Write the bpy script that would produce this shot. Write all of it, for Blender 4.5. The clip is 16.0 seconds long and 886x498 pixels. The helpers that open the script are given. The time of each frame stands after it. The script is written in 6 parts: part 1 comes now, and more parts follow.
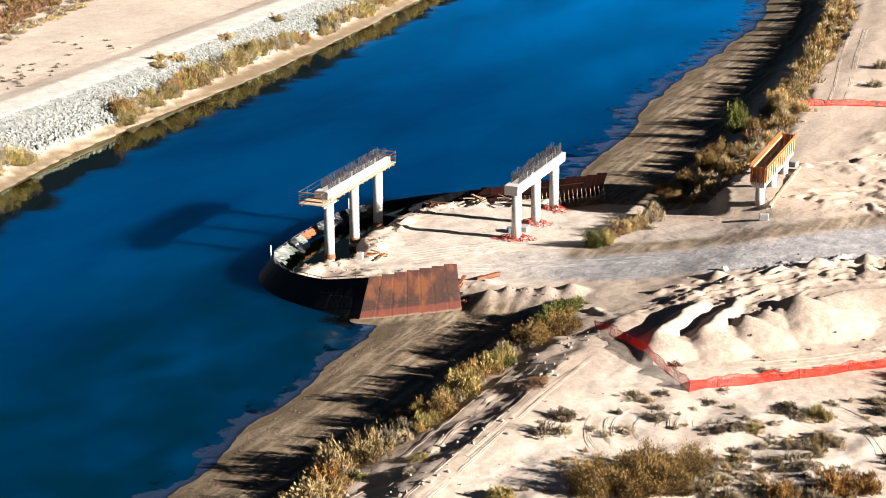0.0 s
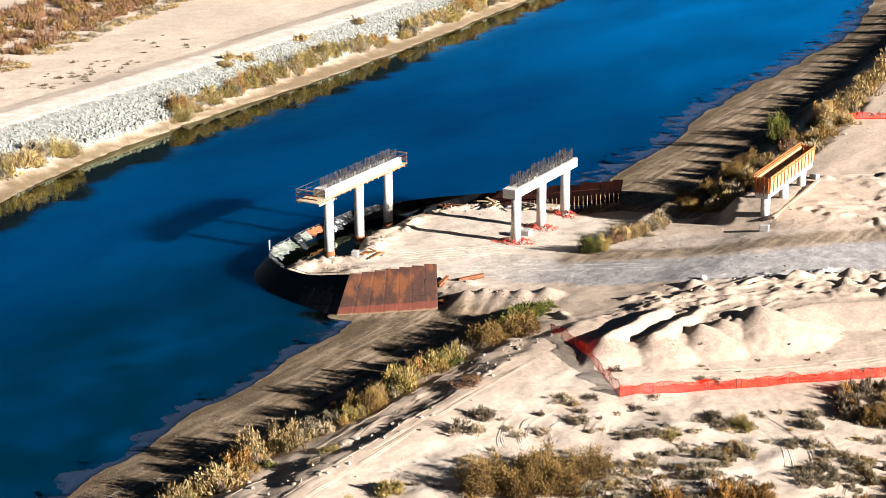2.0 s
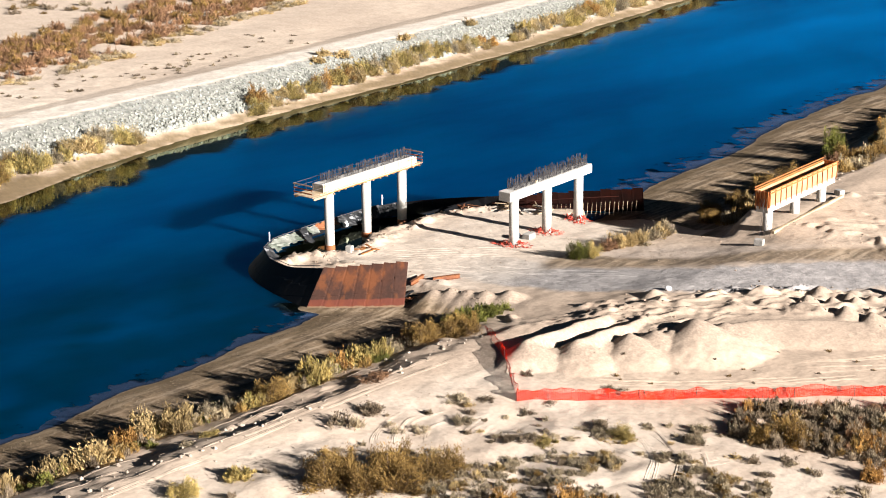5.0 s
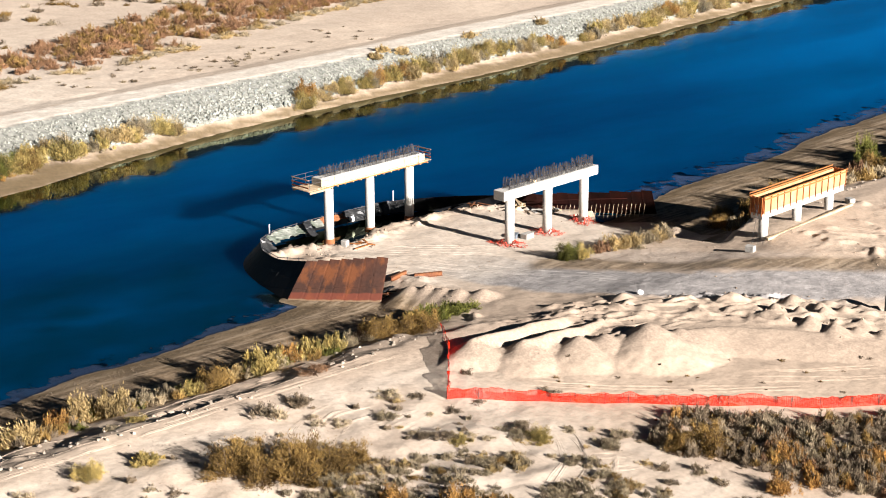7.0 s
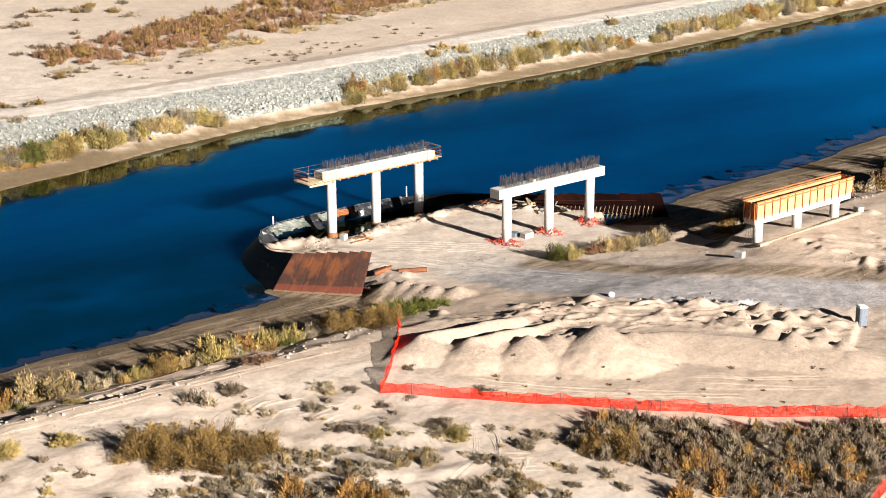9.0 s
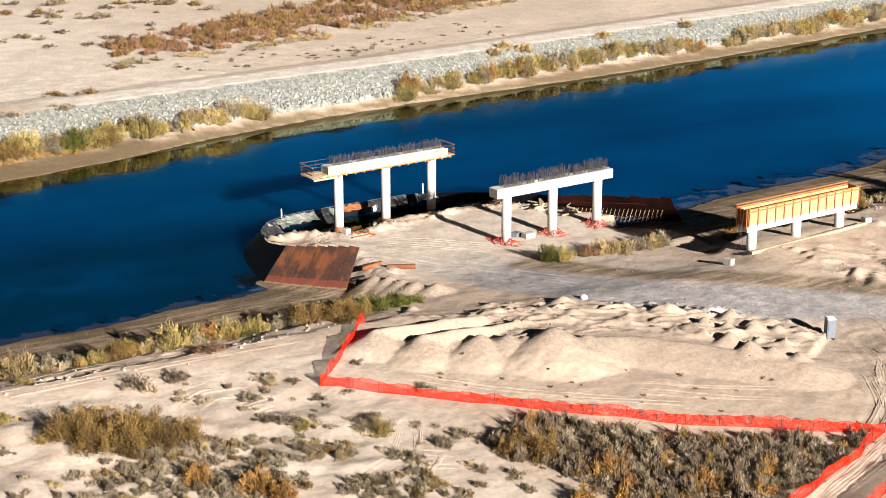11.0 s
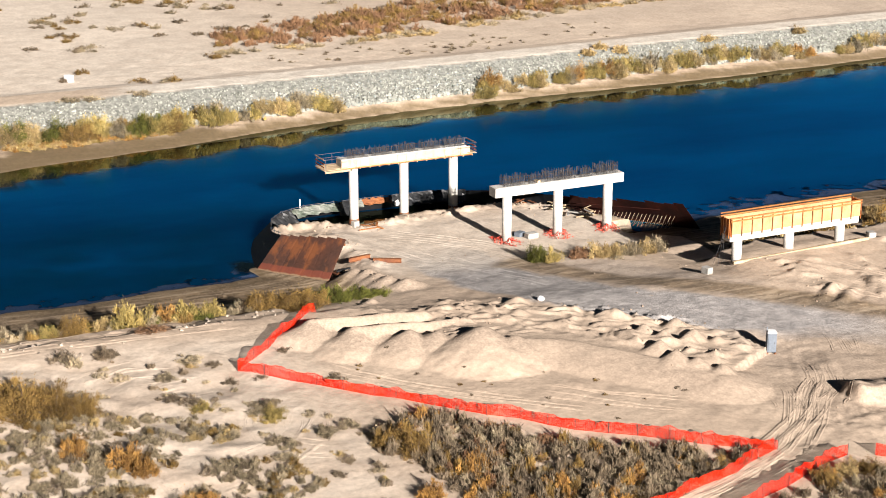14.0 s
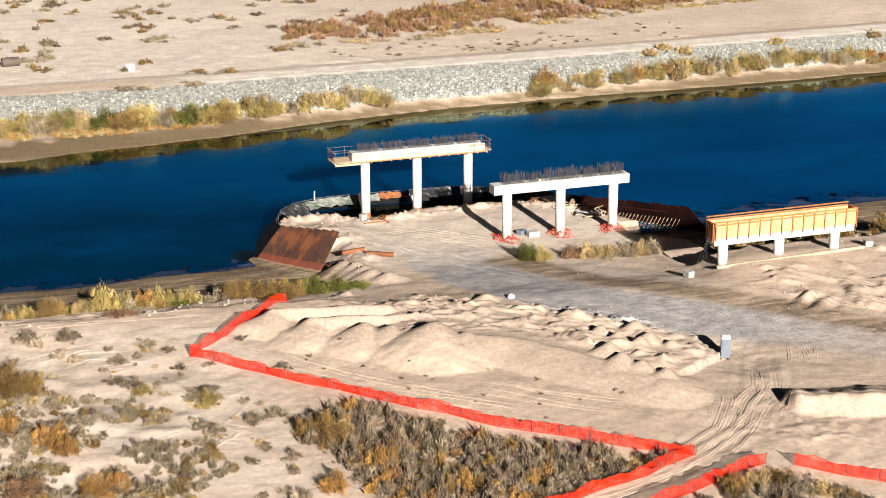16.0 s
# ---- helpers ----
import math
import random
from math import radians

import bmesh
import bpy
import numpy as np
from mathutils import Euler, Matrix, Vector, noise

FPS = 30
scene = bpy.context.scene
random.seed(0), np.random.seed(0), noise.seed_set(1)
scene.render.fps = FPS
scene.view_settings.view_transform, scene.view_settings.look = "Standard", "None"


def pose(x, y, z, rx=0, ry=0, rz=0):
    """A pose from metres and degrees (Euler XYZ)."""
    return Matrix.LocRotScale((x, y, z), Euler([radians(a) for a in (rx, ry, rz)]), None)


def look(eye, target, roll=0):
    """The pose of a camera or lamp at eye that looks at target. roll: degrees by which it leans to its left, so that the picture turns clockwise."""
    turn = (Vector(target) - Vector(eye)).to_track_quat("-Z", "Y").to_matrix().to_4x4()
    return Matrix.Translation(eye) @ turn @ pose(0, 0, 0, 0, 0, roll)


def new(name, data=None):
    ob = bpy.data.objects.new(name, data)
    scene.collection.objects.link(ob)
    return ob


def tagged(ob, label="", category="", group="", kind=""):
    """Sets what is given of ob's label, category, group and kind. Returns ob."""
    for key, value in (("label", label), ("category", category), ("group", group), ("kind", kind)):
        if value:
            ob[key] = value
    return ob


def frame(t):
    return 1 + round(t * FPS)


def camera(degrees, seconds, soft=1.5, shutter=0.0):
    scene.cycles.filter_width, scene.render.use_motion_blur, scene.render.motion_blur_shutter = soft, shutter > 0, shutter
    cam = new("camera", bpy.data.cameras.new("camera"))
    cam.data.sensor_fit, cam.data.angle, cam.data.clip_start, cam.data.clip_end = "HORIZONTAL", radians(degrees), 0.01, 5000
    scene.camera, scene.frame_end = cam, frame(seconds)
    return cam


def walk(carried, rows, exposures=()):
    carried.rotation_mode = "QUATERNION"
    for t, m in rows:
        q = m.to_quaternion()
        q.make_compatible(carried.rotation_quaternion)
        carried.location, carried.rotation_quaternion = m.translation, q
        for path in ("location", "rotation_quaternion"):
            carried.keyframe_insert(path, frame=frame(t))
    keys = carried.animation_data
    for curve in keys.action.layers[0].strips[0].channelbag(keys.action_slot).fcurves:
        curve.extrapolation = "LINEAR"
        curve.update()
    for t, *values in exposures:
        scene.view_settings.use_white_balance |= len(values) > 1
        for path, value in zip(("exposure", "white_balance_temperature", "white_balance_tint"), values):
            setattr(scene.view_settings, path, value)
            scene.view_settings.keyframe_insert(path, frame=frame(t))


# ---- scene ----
cam = camera(28.00, 16.0, 1.0)
# seconds, x, y, z, heading, pitch, roll in degrees
PATH = [
    (0, 74.44, -163.14, 55.09, 26.977, -17.427, -0.022),
    (1, 84.01, -159.28, 54.96, 30.254, -17.295, -0.047),
    (2, 93.04, -154.92, 55.02, 33.426, -17.174, -0.094),
    (3, 101.49, -150.00, 55.12, 36.521, -17.117, -0.151),
    (4, 109.54, -144.44, 55.13, 39.590, -17.078, -0.118),
    (6.5, 127.41, -128.70, 55.18, 46.968, -17.099, -0.082),
    (7.5, 134.00, -121.81, 55.21, 49.921, -17.135, -0.093),
    (8.5, 140.12, -114.65, 55.16, 52.853, -17.140, -0.092),
    (9, 142.98, -110.97, 55.14, 54.312, -17.156, -0.068),
    (11.5, 155.98, -91.88, 55.27, 61.617, -17.195, 0.078),
    (12, 158.44, -87.79, 55.33, 63.122, -17.187, 0.063),
    (12.5, 160.74, -83.64, 55.39, 64.607, -17.203, 0.057),
    (13, 162.98, -79.46, 55.44, 66.119, -17.226, 0.059),
    (13.5, 165.09, -75.23, 55.49, 67.627, -17.244, 0.024),
    (14, 167.09, -70.90, 55.54, 69.141, -17.269, -0.008),
    (14.5, 168.99, -66.54, 55.61, 70.652, -17.305, -0.029),
    (15, 170.81, -62.14, 55.69, 72.161, -17.331, -0.022),
    (15.5, 172.48, -57.70, 55.79, 73.651, -17.363, -0.026),
    (16, 174.13, -53.19, 55.88, 75.153, -17.396, -0.010),
]
walk(cam, [(t, Matrix.Translation((x, y, z)) @ Euler((0, 0, radians(h))).to_matrix().to_4x4()
            @ Euler((radians(90 + p), 0, 0)).to_matrix().to_4x4() @ Euler((0, 0, radians(r))).to_matrix().to_4x4())
           for t, x, y, z, h, p, r in PATH], [(0, 1.95, 6190, 10), (8, 1.66, 6310, 10), (16, 1.48, 6410, 10)])

# ---- world, sun ----
SUN_TO = Vector((-0.993, -0.075, 0)).normalized()
SUN_HEIGHT = radians(19)
world = bpy.data.worlds.new("sky")
scene.world = world
world.use_nodes = True
wn = world.node_tree
sky = wn.nodes.new("ShaderNodeTexSky")
sky.sky_type = "NISHITA"
sky.sun_disc = False
sky.sun_elevation = SUN_HEIGHT
sky.sun_rotation = math.atan2(-SUN_TO.x, -SUN_TO.y)
sky.altitude = 150
sky.air_density = 1.0
sky.dust_density = 0.02
sky.ozone_density = 4.0
wn.links.new(sky.outputs[0], wn.nodes["Background"].inputs[0])
wn.nodes["Background"].inputs[1].default_value = 0.0042
sun_data = bpy.data.lights.new("sun", "SUN")
sun_data.energy, sun_data.angle, sun_data.color = 5.0, radians(0.5), (1.0, 0.928, 0.86)
sun = new("sun", sun_data)
away = Vector((SUN_TO.x * math.cos(SUN_HEIGHT), SUN_TO.y * math.cos(SUN_HEIGHT), -math.sin(SUN_HEIGHT)))
sun.matrix_world = look((60, 0, 60), Vector((60, 0, 60)) + away)

WATER_Z = -1.4
rng = np.random.default_rng(7)


# ---- numpy noise ----
def vnoise(x, y, seed=0):
    x, y = np.asarray(x, float), np.asarray(y, float)
    xi, yi = np.floor(x).astype(np.int64), np.floor(y).astype(np.int64)
    fx, fy = x - xi, y - yi
    fx, fy = fx * fx * (3 - 2 * fx), fy * fy * (3 - 2 * fy)

    def h(a, b):
        n = (a * 374761393 + b * 668265263 + seed * 982451653) & 0x7FFFFFFF
        n = ((n ^ (n >> 13)) * 1274126177) & 0x7FFFFFFF
        return ((n ^ (n >> 16)) & 0xFFFF) / 65535.0
    return (h(xi, yi) * (1 - fx) + h(xi + 1, yi) * fx) * (1 - fy) + (h(xi, yi + 1) * (1 - fx) + h(xi + 1, yi + 1) * fx) * fy


def fbm(x, y, seed=0, octaves=4):
    out, amp = 0.0, 1.0
    for k in range(octaves):
        out = out + amp * (vnoise(x * 2 ** k, y * 2 ** k, seed + k) - 0.5)
        amp *= 0.5
    return out


def smooth(a, b, v):
    s = np.clip((v - a) / (b - a), 0, 1)
    return s * s * (3 - 2 * s)


# ---- the plan: banks, road, cofferdam ----
def along(ys, xs):
    ys, xs = [-3000] + ys + [3000], [xs[0]] + xs + [xs[-1] - 700]
    return lambda y: np.interp(y, ys, xs)


shore_far = along([-60, -48, -37, -29.5, -22, -10, 0, 10, 20, 30, 40, 56, 73, 97, 110, 140, 170],
                  [-50.8, -52.8, -56.3, -57.6, -59.0, -62.9, -65.9, -67.7, -69.1, -70.2, -71.1, -72.1, -73.8, -77.3, -79.2, -84.2, -89.3])
rev_bot = along([-60, -45, -20, -10, 0, 10, 20, 30, 40, 52, 84, 110, 140, 170],
                [-63, -63.2, -64.6, -65.6, -67.2, -68.5, -69.6, -70.8, -72.2, -74, -77.6, -81, -85.5, -90.5])
rev_top = along([-60, -20, 0, 26, 50, 70, 104, 140, 170], [-72.2, -74.2, -76.3, -78.6, -81.5, -84, -88, -93, -98])
shore_near = along([-90, -65, -58, -50, -45, -38, -30, -26, 0, 15, 22, 34, 50, 74, 91, 106, 147, 171],
                   [3.6, 2.8, 1.6, 0.4, 0, -0.5, -0.9, -2.6, -5, -2, -2.5, -6.3, -7.8, -12.8, -14.2, -14.8, -18.2, -25])
bank_top = along([-90, -30, -10, 10, 21, 47, 63, 86, 129, 171], [22.8, 21.2, 22, 20, 16.4, 15.6, 13, 9, 3, -6])
plat_edge = along([-17, -13, -10, -4, 3, 7.5, 11], [-15.5, -12.6, -13.2, -15.2, -15.8, -14.4, -11])
# rim of the sheet pile cofferdam: x, y, z, lean outwards per metre
RIM = [(2.34, -18.63, 3.0, 0.84), (-4.46, -23.59, 2.0, 0.85), (-9.8, -23.3, 0.85, 0.95), (-14.5, -22.0, 0.6, 0.95), (-17.6, -19.9, 0.4, 0.9),
       (-19.7, -16.5, 0.25, 0.75), (-20.9, -10, 0.05, 0.4), (-21.4, 0, 0.0, 0.1), (-19.5, 5, 0.2, 0.1), (-15.5, 8.7, 0.6, 0.1),
       (-12, 10.5, 1.0, 0.6), (-4.4, 15.6, 1.95, 1.1), (2.3, 19.9, 2.7, 1.1)]
ROAD = [(-4, -9), (2, -8.6), (9.5, -8), (18, -5.8), (26.5, -1.8), (33, 5), (38, 12.5), (60, 40), (120, 108)]
# spoil heaps: x, y, top, slope on the steep side, share by which the slope eases where it runs out
HEAPS = [(26.8, -29.6, 3.75, .72, .5), (29.8, -26.5, 3.7, .66, .5), (32.2, -22.6, 3.8, .66, .5), (33.3, -20.4, 3.75, .66, .5), (34.1, -19.2, 3.65, .66, .5), (35.3, -17.2, 4.4, .7, .46), (36.5, -14.6, 3.7, .6, .5),
         (37.4, -11.5, 3.2, .4, .4), (37.6, -2.9, 3.6, .95, .55), (39.7, -2.1, 3.65, 1.0, .55), (42.0, -3.7, 3.75, .95, .6), (44.5, -3.5, 3.7, .95, .6),
         (46.0, -2.3, 3.45, .95, .6), (47.6, -0.8, 3.25, .95, .6), (41.2, -0.6, 3.6, 1.0, .55), (39.9, 0.7, 3.45, .95, .5), (36.8, 0.6, 3.45, .9, .4),
         (34.4, -1.9, 3.15, .7, .3), (41.4, 2.2, 3.15, .85, .4), (25.3, -9.6, 3.0, .6, .3), (29.4, -11.2, 3.3, .55, .3), (31.4, -5.0, 3.0, .6, .3)]
# windrows left behind the heaps, and the crest of the whole bank of spoil
RIDGES = [(26.8, -29.8, 27.2, -19.4, 3.8, 3.45), (29.8, -26.8, 30.0, -16.8, 3.85, 3.4), (33.0, -21.0, 32.6, -14.6, 3.55, 3.2)]
CREST = [(26.4, -29.8), (30, -26), (35, -17.2), (37.6, -10.5), (43.4, -5.6), (49, -1.6)]
SMALL = [(6.0, -18.9, 1.0, .66, .2), (7.5, -18.0, 1.25, .68, .2), (9.3, -17.6, 1.35, .64, .2), (11.2, -17.2, 1.6, .58, .2), (13.2, -16.0, 1.8, .5, .2)]


def seg_dist(x, y, pts):
    best = np.full(np.shape(x), 1e9)
    for (ax, ay), (bx, by) in zip(pts, pts[1:]):
        dx, dy = bx - ax, by - ay
        u = np.clip(((x - ax) * dx + (y - ay) * dy) / (dx * dx + dy * dy), 0, 1)
        best = np.minimum(best, np.hypot(x - ax - u * dx, y - ay - u * dy))
    return best


def inside_ring(x, y):
    poly = [(p[0], p[1]) for p in RIM] + [(60, 19.9), (60, -18.8)]
    odd = np.zeros(np.shape(x), bool)
    for (ax, ay), (bx, by) in zip(poly, poly[1:] + poly[:1]):
        if ay != by:
            odd ^= ((ay > y) != (by > y)) & (x < (bx - ax) * (y - ay) / (by - ay) + ax)
    return odd


def land(x, y):
    z = 2.6 - 0.024 * np.clip(x - 22, -10, 60)
    z = z + 0.45 * np.exp(-((x - 24) ** 2 + (y - 22) ** 2) / 160)
    return z + 0.22 * fbm(x / 9, y / 9, 3)


def height(x, y):
    x, y = np.broadcast_arrays(np.asarray(x, float), np.asarray(y, float))
    # far side
    sf, rb, rt = shore_far(y) + 0.7 * fbm(y / 7, 0 * y, 36), rev_bot(y) - 0.5, rev_top(y)
    knots = [(rt - 9, 2.55), (rt - 5.4, 2.9), (rt, 3.0), (rb, 0.0), (rb + 0.5 * (sf - rb), -0.55), (sf, WATER_Z), (sf + 5, -2.6), (sf + 14, -6)]
    z = np.full(x.shape, -6.0)
    for (xa, za), (xb, zb) in zip(knots, knots[1:]):
        u = (x - xa) / (xb - xa)
        z = np.where((u >= 0) & (u < 1), za + (zb - za) * u, z)
    z = np.where(x < knots[0][0], 2.5 + 0.3 * fbm(x / 14, y / 14, 21) + 0.004 * np.clip(-95 - x, 0, 400), z)
    # near side
    sn, bt = shore_near(y), bank_top(y)
    wob = 0.9 * fbm(y / 5, x / 9, 31)
    sn = sn + 1.2 * fbm(y / 6, 0 * y, 33)
    torn = 1.3 * fbm(y / 2.6, x / 5, 34) + 0.5 * fbm(y / 0.9, x / 2, 35, 2)
    pit = smooth(11, 15, y) * (1 - smooth(26, 36, y))
    knots = [(sn - 16, -6), (sn - 5, -2.3 + 0.48 * smooth(13, 24, y)), (sn, WATER_Z), (sn + 5, -0.95), (bt - 10.6, -0.7), (bt - 7.2 + wob * .4, 0.7 - 1.5 * pit), (bt - 2.2 + wob * .5 + torn * .7, 1.95 - 1.55 * pit + 0.7 * fbm(y / 3.5, x / 3.5, 37, 3)), (bt + wob * .4 + torn * .65, 2.55)]
    for (xa, za), (xb, zb) in zip(knots, knots[1:]):
        u = (x - xa) / (xb - xa)
        z = np.where((u >= 0) & (u < 1), za + (zb - za) * u, z)
    ld = land(x, y)
    edge = knots[-1][0]
    z = np.where(x >= edge, 2.55 + (ld - 2.55) * smooth(0, 5, x - edge), z)
    # working platform inside the cofferdam and the ramp to it
    plat = np.interp(x, [-15, -6, 2, 8, 14, 20, 26], [-0.35, -0.15, 0.05, 0.42, 1.0, 1.62, 2.25]) + 0.12 * fbm(x / 4, y / 4, 41)
    plat = plat + 0.5 * smooth(-11, -17, y) * smooth(14, 2, x) * smooth(-12, -4, x)
    plat = plat + (ld - plat) * smooth(19, 31, x)
    pe = plat_edge(y) + 0.8 * fbm(x / 3, y / 3, 43)
    lumps_ = np.maximum(0.5 * fbm(x / 1.7, y / 1.7, 45, 2) + 0.55 * np.abs(fbm(x / 0.8, y / 0.8, 46, 3)) - 0.02, 0)
    plat = plat + 1.3 * lumps_ * np.exp(-((x - pe - 1.5) / 1.2) ** 2) + 0.7 * lumps_ * smooth(-14.5, -16.5, y) * smooth(8, 4, x)
    plat = np.where(x < pe, np.maximum(plat - 1.1 * (pe - x), -2.6), plat)
    inn = inside_ring(x, y)
    w = np.where(x < 12, smooth(-20.5, -16.5, y), smooth(-25, -19.5, y)) * (1 - smooth(12.5, 16.5, y + wob)) * np.where(inn, 1.0, smooth(1.5, 6.5, x))
    w = np.where(inn & (x < -3), 1.0, w)
    z = z + (plat - z) * w
    # silt banked up along the foot of the leaning sheets
    fx, fy = 4.6 + 4.0, -21.0 + 2.2
    u = np.clip(((x - fx) * (-4.0 - fx) + (y - fy) * (-26.2 - fy)) / ((-4.0 - fx) ** 2 + (-26.2 - fy) ** 2), 0, 1)
    d = np.hypot(x - fx - u * (-4.0 - fx), y - fy - u * (-26.2 - fy))
    z = np.where(inn & (x < 3), z, np.maximum(z, -0.35 - 0.95 * u - 0.2 * np.maximum(d - 0.5, 0)))
    # spoil: a bank with a rough flat top, long fans on its open side, heaps and windrows
    n = 0.26 * fbm(x / 2.2, y / 2.2, 51)
    back = np.full(x.shape, 1e9)
    side = np.ones(x.shape)
    level = np.zeros(x.shape)
    for k, ((ax, ay), (bx, by)) in enumerate(zip(CREST, CREST[1:])):
        dx, dy = bx - ax, by - ay
        u = np.clip(((x - ax) * dx + (y - ay) * dy) / (dx * dx + dy * dy), 0, 1)
        d = np.hypot(x - ax - u * dx, y - ay - u * dy)
        near = d < back
        side = np.where(near, np.sign((x - ax) * dy - (y - ay) * dx), side)
        level = np.where(near, k + u, level)
        back = np.minimum(back, d)
    side = np.where((level <= 0) | (level >= len(CREST) - 1), 1, side)
    top = np.interp(level, [0, 1, 2, 3, 4, 5], [2.85, 3.05, 3.3, 3.25, 3.15, 2.85])
    bend = 2.0 * fbm(x / 4, y / 4, 56, 2)
    xr, yr = 0.78 * x + 0.62 * y + bend, 0.78 * y - 0.62 * x + bend
    knobs = 0.95 * np.maximum(fbm(xr / 3.4, yr / 1.8, 52, 3) - 0.1, 0) + 0.5 * np.maximum(fbm(xr / 1.1, yr / 0.9, 54, 2) - 0.04, 0)
    knobs = knobs + 0.75 * np.maximum(0.3 - np.abs(fbm(xr / 5.5, yr / 2.2, 70, 3)) * 2.4, 0)
    flat = np.interp(back, [0, 2, 8, 13], [0.08, 0.2, 0.4, 1.2]) + 0.7 * smooth(1.8, 0.9, level) * smooth(0.3, 2, back)
    bank = np.where(side > 0, top - 0.27 * (np.sqrt(back * back + 0.8) - 0.9) + 0.1 * n, top - flat + knobs * smooth(0.5, 3, back))
    z = np.maximum(z, np.where(back < 13, bank, -9))
    rim = np.exp(-((back - 8.2) / 2.4) ** 2) * (side < 0)
    z = z + rim * 0.75 * np.maximum(fbm(xr / 1.9, yr / 1.4, 66, 3) - 0.02, 0)
    for hx, hy, top, slope, ease in HEAPS + SMALL:
        dx, dy = x - hx, y - hy
        d = np.hypot(dx, dy) * (1 + 0.16 * fbm(x / 3, y / 3, 53))
        lee = (dx * 0.83 - dy * 0.55) / (d + 0.3)
        blunt = 0.6 if top > 3.95 else 0.05
        fan = slope * (1 - ease * smooth(-0.35, 0.75, lee)) * (np.sqrt(d * d + blunt) - math.sqrt(blunt))
        z = np.maximum(z, top - fan + 0.12 * n)
    for ax, ay, bx, by, t0, t1 in RIDGES:
        dx, dy = bx - ax, by - ay
        u = np.clip(((x - ax) * dx + (y - ay) * dy) / (dx * dx + dy * dy), 0, 1)
        d = np.hypot(x - ax - u * dx + 0.7 * fbm(y / 3.2, 0 * y + ax, 55, 3), y - ay - u * dy)
        z = np.maximum(z, t0 + (t1 - t0) * u - 0.72 * (np.sqrt(d * d + 0.04) - 0.2) + 0.5 * n * u)
    z = z - 0.3 * np.exp(-(np.hypot(x - 44.3, y - 7.2) / 3.2) ** 4)
    # low windrow graded off the road and a dug mound beyond the abutment
    d = seg_dist(x, y, [(24.7, 18.6), (25.4, 19.6), (27.5, 21.4), (29.4, 23.2)])
    z = np.maximum(z, ld + 0.32 - 0.42 * d + 0.5 * n)
    d = np.hypot(x - 21.7, y - 32.4) * (1 + 0.4 * fbm(x / 1.5, y / 1.5, 64))
    z = np.maximum(z, 3.35 - 0.55 * d)
    d = np.hypot(x - 34.4, y - 19.2)
    z = z + 0.16 * np.exp(-(d / 2.6) ** 4) * np.sin(3.2 * (0.8 * x + 0.6 * y) + 2 * fbm(x / 2, y / 2, 65))
    # cut bank of pale sand by the haul track
    d = seg_dist(x, y, [(55.2, 7.4), (57.0, 17), (60, 30)])
    land_side = x > np.interp(y, [7.4, 17, 30], [55.2, 57.0, 60])
    fall = np.where(land_side, 0.8, 0.3) * np.maximum(d - 0.5, 0)
    z = np.maximum(z, 2.95 - fall - 1.5 * np.maximum(7.6 + 0.8 * fbm(x / 1.5, 0 * x, 69, 2) - y, 0) + 0.5 * fbm(x / 2.4, y / 2.4, 63, 4) * smooth(5, 1, d))
    # haul track ruts and rough ground
    tr = seg_dist(x, y, [(45, 9), (52, 6), (58, 1), (64, -7), (72, -24)])
    z = z + (0.025 * np.sin(tr * 5.2 + 1.5 * fbm(x / 9, y / 9, 59)) + 0.11 * fbm(x / 1.5, y / 1.5, 60, 2)) * np.exp(-(tr / 3.0) ** 4)
    churned = np.exp(-(np.hypot((x - 57.5) / 7, (y - 7) / 6)) ** 4) * smooth(54, 57, x + 0.4 * (y - 6))
    z = z + churned * 0.32 * np.maximum(0.5 - 2.2 * np.abs(fbm(x / 2.6, y / 1.6, 72, 3)), 0)
    # hummocks behind the abutment and little dunes among the shrubs
    turned = smooth(23, 26, x) * smooth(10, 16, y - 0.35 * (x - 22)) * smooth(80, 50, y)
    torn_up = 1 - 2.2 * np.abs(fbm((x + 0.5 * y) / 4.2, (y - 0.5 * x) / 1.9, 67, 3))
    z = z + turned * (0.95 * np.maximum(fbm(x / 3.4, y / 2.4, 57) - 0.05, 0) + 0.3 * np.maximum(torn_up - 0.55, 0) * smooth(-0.1, 0.2, fbm(x / 6, y / 6, 68, 2)))
    dunes = smooth(24, 30, x) * smooth(-84, -76, y) * smooth(-33, -39, y + 0.2 * (x - 30)) * (1 - smooth(66, 74, x))
    z = z + dunes * 0.6 * fbm(x / 5.0, y / 4.0, 58, 3)
    rough = smooth(WATER_Z, WATER_Z + 0.5, z)
    return z + rough * (0.07 * fbm((0.8 * x + 0.6 * y) / 1.7, (0.8 * y - 0.6 * x) / 1.7, 61) + 0.035 * fbm((0.6 * x + 0.8 * y) / 0.8, (0.6 * y - 0.8 * x) / 0.8, 62, 2))


def ground_z(x, y):
    return float(height(np.array([x]), np.array([y]))[0])


